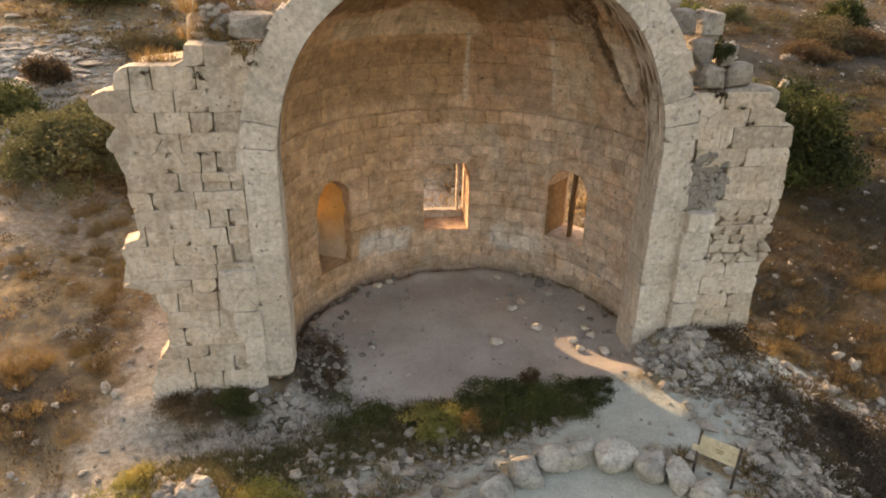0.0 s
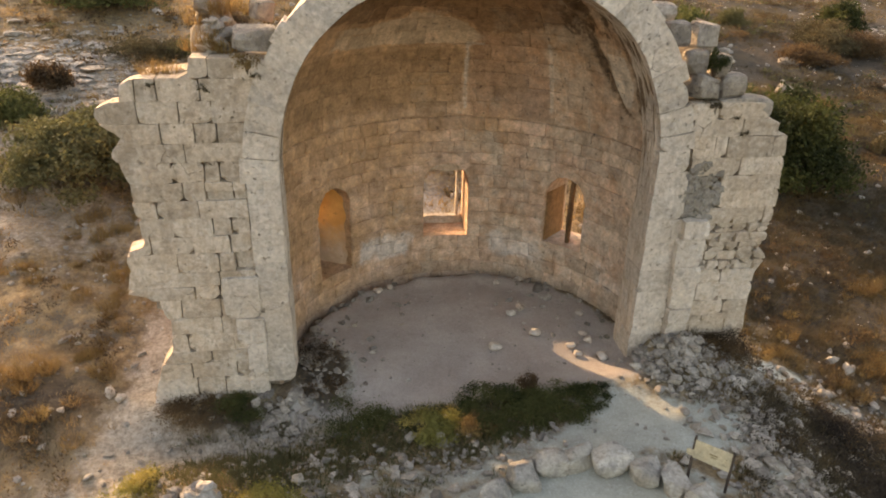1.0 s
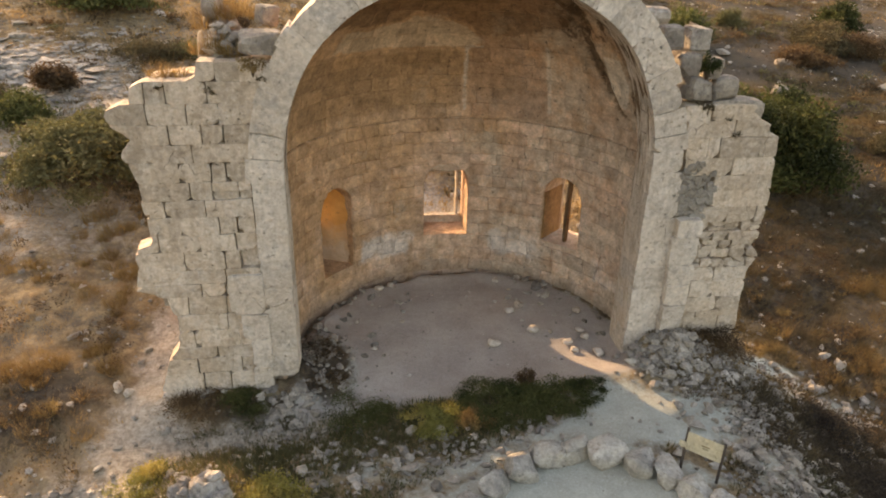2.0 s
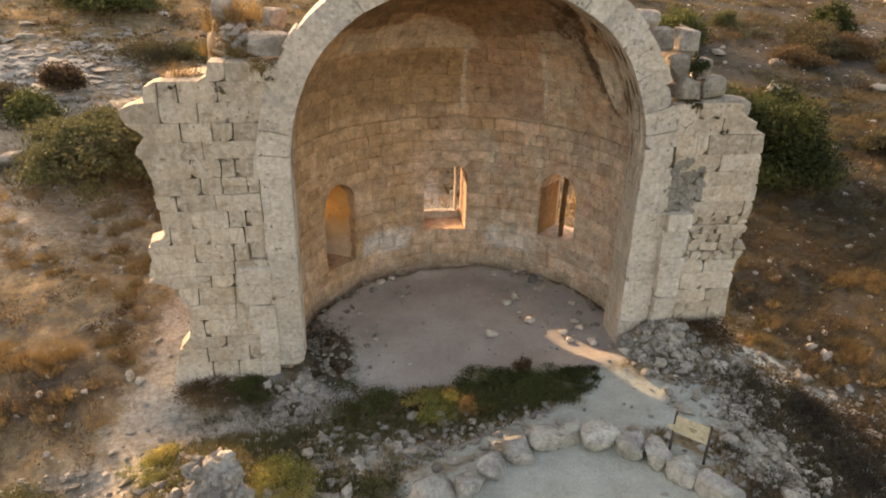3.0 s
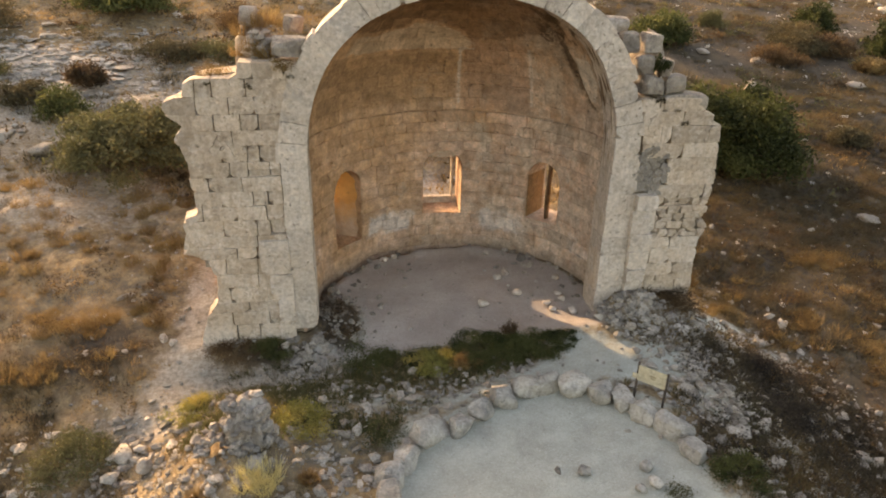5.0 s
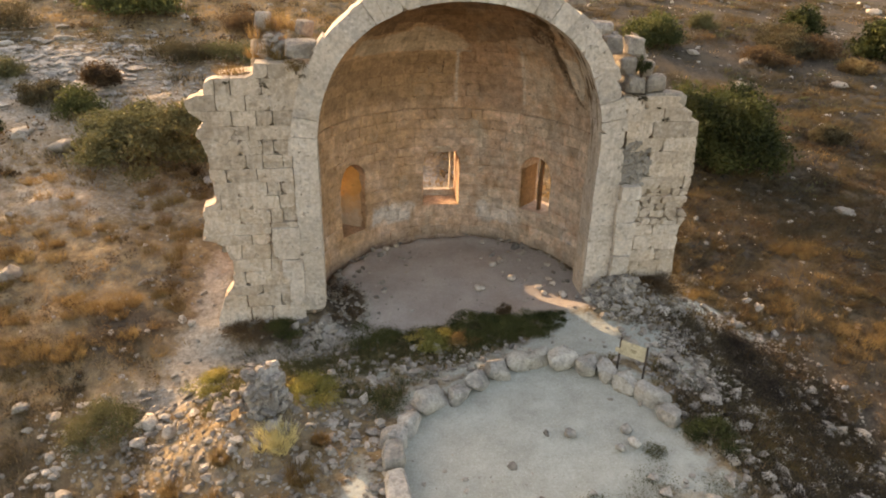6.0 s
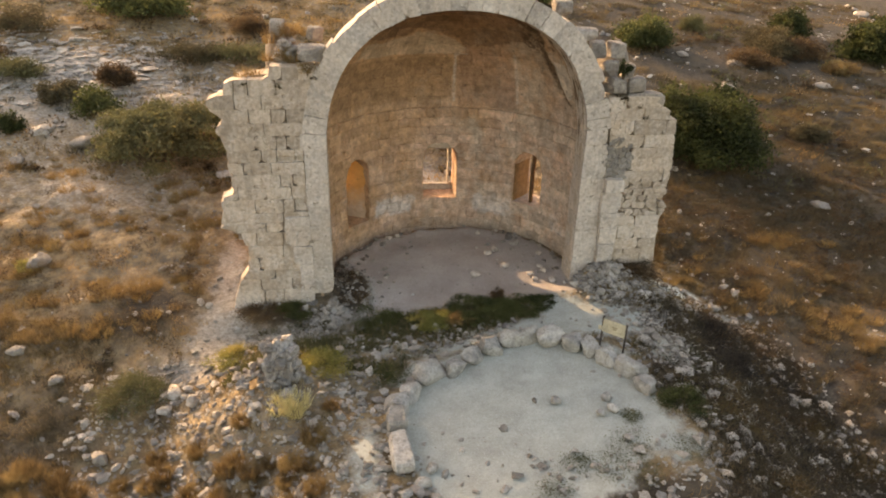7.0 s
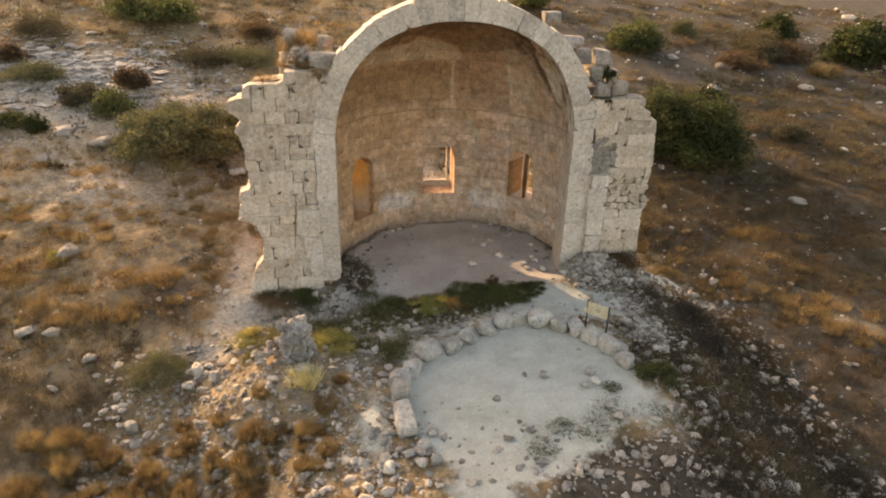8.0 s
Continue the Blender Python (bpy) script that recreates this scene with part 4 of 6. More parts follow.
def dome():
    rows = courses(0.4, 88.0, 4.6, 6.4)
    blocks, az_all, el_all, push, faces, base = [], [], [], [], [], 0
    for e0, e1 in zip(rows, rows[1:]):
        lo = 5.5 / max(math.cos(math.radians((e0 + e1) / 2)), 0.12)
        xs = lengths(-5.0, 185.0, lo, lo * 2.2)
        for a0, a1 in zip(xs, xs[1:]):
            proud = rng.uniform(-0.008, 0.01)
            joint = rng.choice((0.004, 0.008, 0.018))
            fine = 0.7 if a0 < 60 else 1.4
            nu = max(2, int((a1 - a0) * math.cos(math.radians(e0)) / fine) + 1)
            us = np.array([0, 0.025] + [0.025 + 0.95 * i / nu for i in range(1, nu)] + [0.975, 1])
            vs = np.array([0, 0.04] + [0.04 + 0.92 * i / 7 for i in range(1, 7)] + [0.96, 1])
            U, V = np.meshgrid(us, vs)
            edge = (U == 0) | (U == 1) | (V == 0) | (V == 1)
            az_all.append((a1 + (a0 - a1) * U).ravel())
            el_all.append((e0 + (e1 - e0) * V).ravel())
            push.append((np.where(edge, joint, 0.0) - proud).ravel())
            c = len(us)
            k = base + (np.arange(len(vs) - 1)[:, None] * c + np.arange(c - 1)[None, :]).ravel()
            faces.append(np.stack([k, k + 1, k + c + 1, k + c], -1))
            base += U.size
    az, el, push = np.concatenate(az_all), np.concatenate(el_all), np.concatenate(push)
    fields = dome_fields(az, el)
    a, e = np.radians(az), np.radians(el)
    way = np.stack([np.cos(e) * np.cos(a), np.cos(e) * np.sin(a), np.sin(e)], -1)
    r = R - 0.04 + push
    for i, w in enumerate(way):
        p = Vector(w) * R
        r[i] += 0.03 * noise.noise(p * 1.1)
        t = fields["torn"][i]
        if t > 0.05:
            rib = noise.noise(Vector((p.x * 1.6, p.y * 5.5, p.z * 1.1))) + 0.5 * noise.noise(p * 4.0)
            r[i] += t * (0.07 * max(0.0, min(1.0, (rib - 0.02) * 5)) + 0.03 * noise.noise(p * 7.0))
    r += 0.06 * smoothstep(0.3, 0.8, fields["deep"]) - 0.03 * smoothstep(0.4, 0.6, fields["slab"])
    r = np.minimum(r, R + 0.12)
    verts = way * r[:, None] + (0, CY, ZC)
    # outer skin
    n, m, ro = 48, 18, R + 0.27
    A, E = np.meshgrid(np.radians(-5 + 190 * np.arange(n + 1) / n), np.radians(90 * np.arange(m + 1) / m))
    q = ro + 0.03 * np.sin(7 * A + 5 * E)
    skin = np.stack([q * np.cos(E) * np.cos(A), CY + q * np.cos(E) * np.sin(A), ZC + q * np.sin(E)], -1).reshape(-1, 3)
    k = base + (np.arange(m)[:, None] * (n + 1) + np.arange(n)[None, :]).ravel()
    faces.append(np.stack([k, k + 1, k + n + 2, k + n + 1], -1))
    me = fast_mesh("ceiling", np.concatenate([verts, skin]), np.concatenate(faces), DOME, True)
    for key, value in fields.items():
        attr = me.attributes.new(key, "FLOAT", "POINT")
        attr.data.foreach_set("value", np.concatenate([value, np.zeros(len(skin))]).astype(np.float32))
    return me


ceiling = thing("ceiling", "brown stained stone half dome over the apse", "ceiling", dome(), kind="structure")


def soffit():
    """Torn, dirty lining under the arch and down its jambs, with a ragged front edge."""
    path = [(-1.2 + 0.1 * i, None) for i in range(53)] + [(None, math.radians(1.2 * i)) for i in range(1, 149)] + [(4.06 - 0.1 * i, None) for i in range(47)]
    verts, depth = [], 14
    for k, (z, a) in enumerate(path):
        if a is None:
            p, out = Vector((R_IN - 0.05 if k < 60 else -R_IN - 0.05, 0, z)), Vector((1 if k < 60 else -1, 0, 0))
        else:
            out = Vector((math.cos(a), 0, math.sin(a)))
            p = Vector((-0.05, 0, ZC)) + out * (R_IN + 0.16 * math.sin(2 * a) ** 2)
        for j in range(depth + 1):
            y0 = FRONT + 0.1 + 0.07 * rough_at(p, 1.1)
            q = Vector((p.x, y0 + (FRONT + 0.9 - y0) * j / depth, p.z))
            ridge = 1.3 * noise.noise(Vector((q.x * 1.2, q.y * 8.0, q.z * 0.9))) + 0.5 * noise.noise(q * 4.5)
            sunk = -0.012 if j else 0.05
            verts.append(q + out * (sunk - 0.05 * max(-0.6, min(0.9, ridge)) * (0.4 + 0.6 * (p.z > 3.0 and p.x > 0))))
    c = depth + 1
    k = (np.arange(len(path) - 1)[:, None] * c + np.arange(depth)[None, :]).ravel()
    return fast_mesh("soffit_lining", np.array([v[:] for v in verts]), np.stack([k, k + c, k + c + 1, k + 1], -1), TORN, True)


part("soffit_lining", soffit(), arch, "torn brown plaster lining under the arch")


# ---- loose rocks ----
def boulder(name, label, x, y, size, seed, spin=0.0, sink=0.25, mat=None, group="", category="boulder", z=None, ico=ICO3, rough=0.012):
    v = rock(seed, ico, 16, 0.58, 0.0)
    v = np.array([p * (1 + 0.10 * rough_at(Vector(p) + Vector((seed, 0, 0)), 1.6) + 3 * rough * rough_at(Vector(p), 5.0, 2)) for p in v])
    me = fast_mesh(name, v * np.array(size) / 2, ico[1], mat or BOULDER, True)
    ob = thing(name, label, category, me, group)
    ground_z = float(surface(np.float64(x), np.float64(y))) if z is None else z
    ob.matrix_world = pose(x, y, ground_z + size[2] * (0.5 - sink), 0, 0, spin)
    return ob


TEMPLATES = [rock(100 + k, ICO1, 7, 0.25, 0.03) for k in range(18)]


def scatter(name, label, points, sizes, seed, mat, category="stones", sink=0.2, flat=1.0, limit=0.36):
    """Many loose stones in one mesh, lying on the ground."""
    r = np.random.RandomState(seed)
    vs, fs, n = [], [], 0
    for (x, y, z), s in zip(points, np.minimum(sizes, limit)):
        t = TEMPLATES[r.randint(len(TEMPLATES))] * s * np.array([r.uniform(0.8, 1.5), r.uniform(0.7, 1.1), r.uniform(0.5, 0.85) * flat]) / 2
        a = r.uniform(0, 6.283)
        c, q = math.cos(a), math.sin(a)
        t = t @ np.array([[c, q, 0], [-q, c, 0], [0, 0, 1]])
        vs.append(t + np.array([x, y, z + s * (0.32 - sink)]))
        fs.append(ICO1[1] + n)
        n += len(t)
    return thing(name, label, category, fast_mesh(name, np.concatenate(vs), np.concatenate(fs), mat), kind="stuff")


def on_ground(xy):
    xy = np.asarray(xy, float)
    return np.column_stack([xy, surface(xy[:, 0], xy[:, 1])])


def solid(x, y):
    """Where masonry stands."""
    front = (np.abs(x) > 4.0) & (np.abs(x) < 7.0) & (y > 15.95) & (y < 17.4)
    ring = np.hypot(x, y - CY)
    return front | ((ring > 4.3) & (ring < 5.55) & (y > 15.9))


WALL_HEAD = limestone("weathered_block", (0.42, 0.37, 0.31), (0.35, 0.295, 0.23), (0.22, 0.19, 0.16), 0.5, "object", 0.5, 0.35, 0.55, 1.4)


def ashlar(x0, x1, y0, y1, z0, z1, label, yaw=0.0, roll=0.0, mat=None):
    """A loose squared block with worn corners, on its own."""
    w, d, h = (x1 - x0) / 2, (y1 - y0) / 2, (z1 - z0) / 2
    v = ICO3[0].copy()
    v = np.sign(v) * np.abs(v) ** 0.3
    r = np.random.RandomState(int((x0 * 37 + z0 * 11 + 900) * 10) % 9999)
    for _ in range(5):
        n = r.normal(size=3)
        n /= np.linalg.norm(n)
        v -= np.maximum(0, v @ n - r.uniform(0.85, 1.15))[:, None] * n
    off = Vector(r.uniform(0, 50, 3))
    v = np.array([p * (1 + 0.09 * rough_at(Vector(p) + off, 1.5) + 0.035 * rough_at(Vector(p), 6.0, 2)) for p in v])
    v /= np.abs(v).max(0)
    me = fast_mesh("stone_block", v * (w, d, h), ICO3[1], mat or WALL_HEAD)
    ob = thing("stone_block", label, "stone block", me, "loose blocks on the wall heads")
    ob.matrix_world = pose((x0 + x1) / 2, (y0 + y1) / 2, (z0 + z1) / 2, 0, roll, yaw)
    return ob


# kerb round the gravel terrace
kerb = [(-2.05, 10.88, 0.8, 0.5, 0.5), (-1.45, 11.5, 1.0, 0.62, 0.62), (-0.74, 11.68, 0.66, 0.55, 0.5), (-0.17, 12.05, 0.68, 0.5, 0.5), (0.42, 12.42, 0.6, 0.66, 0.66), (0.98, 12.62, 0.62, 0.58, 0.56), (1.57, 12.64, 0.74, 0.5, 0.52),
        (2.18, 12.42, 0.78, 0.62, 0.62), (2.74, 12.02, 0.62, 0.62, 0.6), (3.17, 11.66, 0.62, 0.56, 0.54), (3.46, 11.16, 0.6, 0.54, 0.54), (3.93, 10.62, 0.8, 0.62, 0.56), (4.0, 9.85, 0.6, 0.52, 0.42)]


def hewn(x, y, size, seed, spin):
    """A kerb stone: blocky, with broken faces and worn edges."""
    r = np.random.RandomState(seed)
    v = np.sign(ICO4[0]) * np.abs(ICO4[0]) ** r.uniform(0.3, 0.45)
    for _ in range(13):
        n = r.normal(size=3)
        n /= np.linalg.norm(n)
        v -= np.maximum(0, v @ n - r.uniform(0.68, 1.05))[:, None] * n
    off = Vector(r.uniform(0, 60, 3))
    v = np.array([p * (1 + 0.13 * rough_at(Vector(p) + off, 1.3) + 0.06 * rough_at(Vector(p) + off, 4.5, 3)) for p in v])
    v /= np.abs(v).max(0)
    ob = thing("boulder", "pale weathered limestone boulder in the terrace kerb", "boulder", fast_mesh("boulder", v * np.array(size) / 2, ICO4[1], BOULDER, True), "kerb boulders")
    ob.matrix_world = pose(x, y, float(surface(np.float64(x), np.float64(y))) + size[2] * 0.22, r.uniform(-8, 8), r.uniform(-8, 8), spin + r.uniform(-14, 14))


for k, (x, y, sx, sy, sz) in enumerate(kerb):
    hewn(x, y, (sx * 1.12, sy * 1.1, sz * 1.1), 300 + k, math.degrees(math.atan2(y - 9.3, x - 0.9)) + 90)

for x, y, w, l, h, yaw in ((-2.5, 8.55, 0.5, 1.25, 0.5, 5), (-2.52, 9.62, 0.52, 0.7, 0.5, 2), (-2.45, 10.35, 0.66, 0.58, 0.5, -4)):
    z = float(surface(np.float64(x), np.float64(y))) - 0.1
    ob = ashlar(x - w / 2, x + w / 2, y - l / 2, y + l / 2, z, z + h, "long dressed limestone block in the terrace kerb", yaw, 0, BOULDER)
    ob.name = "kerb_block"
    tagged(ob, "", "kerb stone", "kerb boulders")

# loose stones on the apse floor
for k, (x, y, s) in enumerate([(-2.96, 19.6, 0.24), (-1.96, 19.94, 0.26), (-1.59, 20.17, 0.2), (1.52, 20.06, 0.2), (2.23, 20.23, 0.24), (1.55, 18.37, 0.26), (1.87, 18.61, 0.28), (2.0, 17.41, 0.3), (0.84, 16.97, 0.32), (3.43, 18.15, 0.26), (3.25, 17.27, 0.22), (3.28, 16.93, 0.24), (2.77, 16.78, 0.24), (2.83, 16.43, 0.22), (3.38, 16.19, 0.28), (-2.22, 17.13, 0.16)]):
    boulder("loose_stone", "small pale loose stone on the apse floor", x, y, (s * 1.2, s, s * 0.7), 400 + k, rng.uniform(0, 180), 0.12, ARCH, group="stones on the apse floor", category="stone", ico=ICO2, rough=0.02)

rs = np.random.RandomState(5)


def cloud(n, cx, cy, sx, sy):
    p = rs.normal(size=(n, 2)) * (sx, sy) + (cx, cy)
    return p[~solid(p[:, 0], p[:, 1])]


piles = np.concatenate([cloud(200, 4.75, 15.35, 0.42, 0.42), cloud(200, 6.0, 14.9, 0.7, 0.5), cloud(60, -0.6, 13.2, 1.2, 0.4), cloud(170, 5.9, 14.2, 0.8, 0.7), cloud(90, 5.5, 11.8, 1.0, 1.4), cloud(110, -4.5, 14.5, 1.6, 0.5), cloud(120, 0.7, 7.0, 2.2, 0.9), cloud(200, -3.2, 7.5, 0.8, 1.2)])
STONES = [fast_mesh("stone", t / 2, ICO1[1], HEAP) for t in TEMPLATES]


def heap(label, points, seed, least=0.06, grow=0.05):
    """A rubble heap whose stones are parts that share a few meshes."""
    r = np.random.RandomState(seed)
    ob = tagged(new("rubble_heap"), label, "rubble")
    ob.location = points.mean(0)
    bpy.context.view_layer.update()
    back = Matrix.Translation(-ob.location)
    for x, y, z in points:
        s = min(r.gamma(2.2, grow) + least, 0.34)
        st = new("stone", STONES[r.randint(len(STONES))])
        st.parent = ob
        st.matrix_basis = back @ pose(x, y, z + s * 0.15, r.uniform(-20, 20), r.uniform(-20, 20), r.uniform(0, 360)) @ Matrix.Diagonal((s * r.uniform(0.9, 1.5), s * r.uniform(0.7, 1.1), s * r.uniform(0.5, 0.9), 1))
    return ob


heap("heap of grey limestone rubble at the jamb's foot", on_ground(cloud(260, 4.75, 15.35, 0.42, 0.42)), 1)
heap("grey rubble strewn before the terrace kerb", on_ground(cloud(120, -0.9, 13.3, 1.3, 0.4)), 2, 0.05, 0.04)
heap("small rubble heap at the foot of the jamb", on_ground(cloud(110, -4.3, 15.45, 0.3, 0.3)), 3)
heap("rubble spilling down the slope beside the sign", on_ground(cloud(260, 5.6, 12.6, 0.75, 1.4)), 4)
foot = np.radians(np.concatenate([rs.uniform(110, 178, 80), rs.uniform(5, 60, 40)]))
arc = np.column_stack([np.cos(foot), np.sin(foot)]) * (4.32 - rs.gamma(1.0, 0.4, len(foot)))[:, None] + (0, CY)
heap("crumbled stone along the foot of the apse wall", on_ground(arc), 5)
heap("small stones among dead weeds inside the jamb", on_ground(cloud(120, -3.35, 16.6, 0.42, 0.8)), 6, 0.04, 0.04)
heap("sunlit pale stones beside the wall's foot", on_ground(cloud(70, 8.7, 15.0, 0.8, 0.55)), 10, 0.07, 0.05)
heap("grey stones strewn over the flank of the mound", on_ground(cloud(260, -6.8, 9.8, 2.3, 1.9)), 7, 0.06, 0.045)
heap("grey stones strewn down the dark slope", on_ground(cloud(290, 7.2, 10.0, 1.5, 2.6)), 8, 0.1, 0.06)
heap("pale stones scattered below the terrace", on_ground(cloud(70, 2.4, 6.4, 2.2, 1.1)), 9, 0.05, 0.045)
turn, way = rs.uniform(0.1, 3.05, 190), 4.0 * np.sqrt(rs.rand(190))
p3 = on_ground(np.column_stack([way * np.cos(turn), CY - 0.9 + way * np.sin(turn)]))
scatter("floor_pebbles", "small pebbles strewn over the apse floor", p3, rs.gamma(1.5, 0.02, len(p3)) + 0.025, 15, RUBBLE)
p3 = on_ground(piles)
scatter("rubble", "heaps of grey limestone rubble by the walls", p3, rs.gamma(2.2, 0.036, len(p3)) + 0.04, 11, RUBBLE)
wide = np.concatenate([np.column_stack([rs.normal(0.5, 9, 5200), rs.uniform(-7, 24, 5200)]), np.column_stack([rs.uniform(4.2, 11, 2400), rs.uniform(3, 15, 2400)]), np.column_stack([rs.uniform(-11, -2.6, 3400), rs.uniform(3, 13.8, 3400)]), np.column_stack([rs.normal(2.4, 2.6, 420), rs.normal(6.0, 1.3, 420)])])
keep = ~solid(wide[:, 0], wide[:, 1]) & (rs.rand(len(wide)) > 0.97 * smoothstep(0.3, 0.6, np.maximum(bareness(wide[:, 0], wide[:, 1]), rosiness(wide[:, 0], wide[:, 1]))))
p3 = on_ground(wide[keep])
scatter("field_stones", "pale limestone fragments strewn over the slope", p3, rs.gamma(1.6, 0.05, len(p3)) + 0.03, 12, RUBBLE)


# ---- rubble on the shoulders of the vault ----
def shoulder(name, cx, cy, rx, ry, z0, z1, seed):
    n, m = 28, 9
    verts, faces = [], []
    for j in range(m + 1):
        for i in range(n):
            a, e = 2 * math.pi * i / n, 0.5 * math.pi * j / m
            k = 1 + 0.12 * noise.noise((math.cos(a) * 2 + seed, math.sin(a) * 2, e * 3))
            verts.append((cx + rx * k * math.cos(a) * math.cos(e) ** 0.6, cy + ry * k * math.sin(a) * math.cos(e) ** 0.6, z0 + (z1 - z0) * k * math.sin(e)))
    for j in range(m):
        for i in range(n):
            faces.append((j * n + i, j * n + (i + 1) % n, (j + 1) * n + (i + 1) % n, (j + 1) * n + i))
    return thing(name, "earth and rubble fill on the shoulder of the vault", "rubble fill", mesh_from(name, verts, faces, MORTAR, True), kind="structure")


shoulder("fill_1", -5.2, 17.75, 0.62, 0.9, 5.0, 7.2, 1)
shoulder("fill_2", 5.15, 17.8, 0.6, 0.8, 5.0, 6.9, 4)


ashlar(-4.72, -3.86, 16.05, 16.75, 6.58, 7.06, "pale squared limestone block lying beside the arch", 3, 1)
def broken_lump(x, y, z, w, h):
    """A hollowed lump of rubble masonry left on the wall head."""
    r = np.random.RandomState(61)
    ob = tagged(new("masonry_lump"), "hollowed brown lump of rubble masonry on the wall head", "rubble")
    ob.location = (x, y, z)
    bpy.context.view_layer.update()
    for k in range(34):
        a, u = r.uniform(0, 6.28), r.rand()
        rad = w * 0.5 * (1 - 0.45 * u) * r.uniform(0.55, 1.0)
        e = r.uniform(0.12, 0.3)
        t = rock(640 + k, ICO2, 12, 0.4, 0.03) * np.array([e, e * 0.9, e * 0.7]) * 0.6
        t = t + np.array([rad * math.cos(a), rad * math.sin(a) * 0.8, 0.06 + u * (h - 0.12)])
        part("stone", fast_mesh("stone", t, ICO2[1], WALL_HEAD), ob)


broken_lump(-5.05, 16.75, 6.45, 0.8, 0.75)
ashlar(-4.42, -4.02, 17.1, 17.5, 7.0, 7.42, "grey rounded stone on the vault shoulder", 30, 12)
ashlar(-5.5, -5.12, 17.3, 17.7, 7.1, 7.6, "grey rounded stone on the vault shoulder", -20, 8)
ashlar(3.95, 4.42, 16.35, 16.9, 6.62, 7.14, "squared limestone block stacked beside the arch", -6, -4)
ashlar(4.52, 5.02, 16.4, 16.95, 6.6, 7.1, "brown weathered block stacked beside the arch", 9, 5)
ashlar(4.3, 4.8, 16.2, 16.7, 6.05, 6.6, "grey squared block wedged beside the arch", 4, -3)
ashlar(4.98, 5.36, 16.25, 16.75, 6.0, 6.5, "pale upright block on the broken wall head", -12, 8)
ashlar(4.45, 5.15, 15.98, 16.6, 5.55, 6.08, "tilted limestone block on the broken wall head", 5, 18)
ashlar(5.15, 5.75, 16.1, 16.8, 5.6, 6.1, "tilted limestone block on the broken wall head", -8, -10)
ashlar(5.1, 6.35, 15.99, 16.7, 5.2, 5.66, "long broken limestone slab on the wall head", 2, 3)
ashlar(2.9, 3.5, 17.2, 17.7, 7.72, 8.2, "pale squared block on the vault shoulder", 12, -4)
ashlar(3.55, 4.3, 16.9, 17.4, 7.05, 7.45, "flat pale stone on the vault shoulder", -10, 6)

# squat pilasters against the front
pilaster = tagged(new("pilaster"), "broken half pilaster of pale dressed limestone", "pilaster", kind="structure")
for z0, z1, x0, x1, proud in ((-0.7, 0.0, 4.7, 5.2, 0.2), (0.0, 0.7, 4.7, 5.24, 0.2), (0.7, 1.25, 4.69, 5.28, 0.18), (1.25, 1.8, 4.66, 5.3, 0.18), (1.8, 2.54, 4.62, 5.28, 0.18), (2.54, 2.97, 4.68, 5.3, 0.24)):
    part("stone", block_mesh("stone", flat_block(x0, x1, z0, z1, FRONT - proud, proud + 0.1), ARCH, x1 - x0, z1 - z0, 0.03, 0.03, 0.4), pilaster)
pilaster_2 = tagged(new("pilaster"), "low smooth remnant of a pilaster facing", "pilaster", kind="structure")
for z0, z1, x0, x1, proud in ((-1.1, -0.4, -5.05, -4.62, 0.07), (-0.4, 0.35, -5.06, -4.6, 0.09), (0.35, 1.0, -5.2, -4.6, 0.1), (1.0, 2.0, -5.4, -4.63, 0.08)):
    part("stone", block_mesh("stone", flat_block(x0, x1, z0, z1, FRONT - proud, proud + 0.1), ARCH, x1 - x0, z1 - z0, 0.025, 0.02, 0.4), pilaster_2)


# ---- sign ----
def sign_board():
    ob = new("sign_board")
    tagged(ob, "small pale yellow information board on two dark posts", "sign")
    wood = limestone("dark_post", (0.10, 0.08, 0.065), (0.13, 0.10, 0.08), (0.05, 0.04, 0.035), 0.55)
    panel = limestone("board_paint", (0.60, 0.525, 0.36), (0.56, 0.48, 0.33), (0.47, 0.40, 0.28), 0.62, "object", 0.1)
    ink = limestone("board_print", (0.28, 0.22, 0.13), (0.25, 0.2, 0.12), (0.2, 0.16, 0.1), 0.6, "object", 0.1)
    def cuboid(name, x0, x1, y0, y1, z0, z1, mat, label=""):
        bm = bmesh.new()
        bmesh.ops.create_cube(bm, size=1)
        for v in bm.verts:
            v.co = Vector(((x0 + x1) / 2 + v.co.x * (x1 - x0), (y0 + y1) / 2 + v.co.y * (y1 - y0), (z0 + z1) / 2 + v.co.z * (z1 - z0)))
        bmesh.ops.bevel(bm, geom=bm.edges[:], offset=0.006, segments=2, affect="EDGES")
        me = bpy.data.meshes.new(name)
        bm.to_mesh(me)
        me.materials.append(mat)
        return part(name, me, ob, label)
    cuboid("post", -0.37, -0.32, -0.02, 0.02, -0.3, 0.9, wood, "dark square post")
    cuboid("post", 0.32, 0.37, -0.02, 0.02, -0.3, 0.86, wood, "dark square post")
    board = cuboid("panel", -0.33, 0.33, -0.045, -0.021, 0.42, 0.84, panel, "pale yellow printed panel")
    small = cuboid("tag", -0.45, -0.29, -0.06, -0.046, 0.46, 0.6, panel, "small yellow tag")
    for x0, x1, z0, z1 in ((-0.05, 0.1, 0.64, 0.67), (-0.02, 0.08, 0.59, 0.61)):
        cuboid("print_bar", x0, x1, -0.052, -0.046, z0, z1, ink).parent = board
    ob.matrix_world = pose(3.75, 11.63, float(surface(np.float64(3.75), np.float64(11.63))) + 0.1, 0, 0, -44)
    return ob


sign_board()

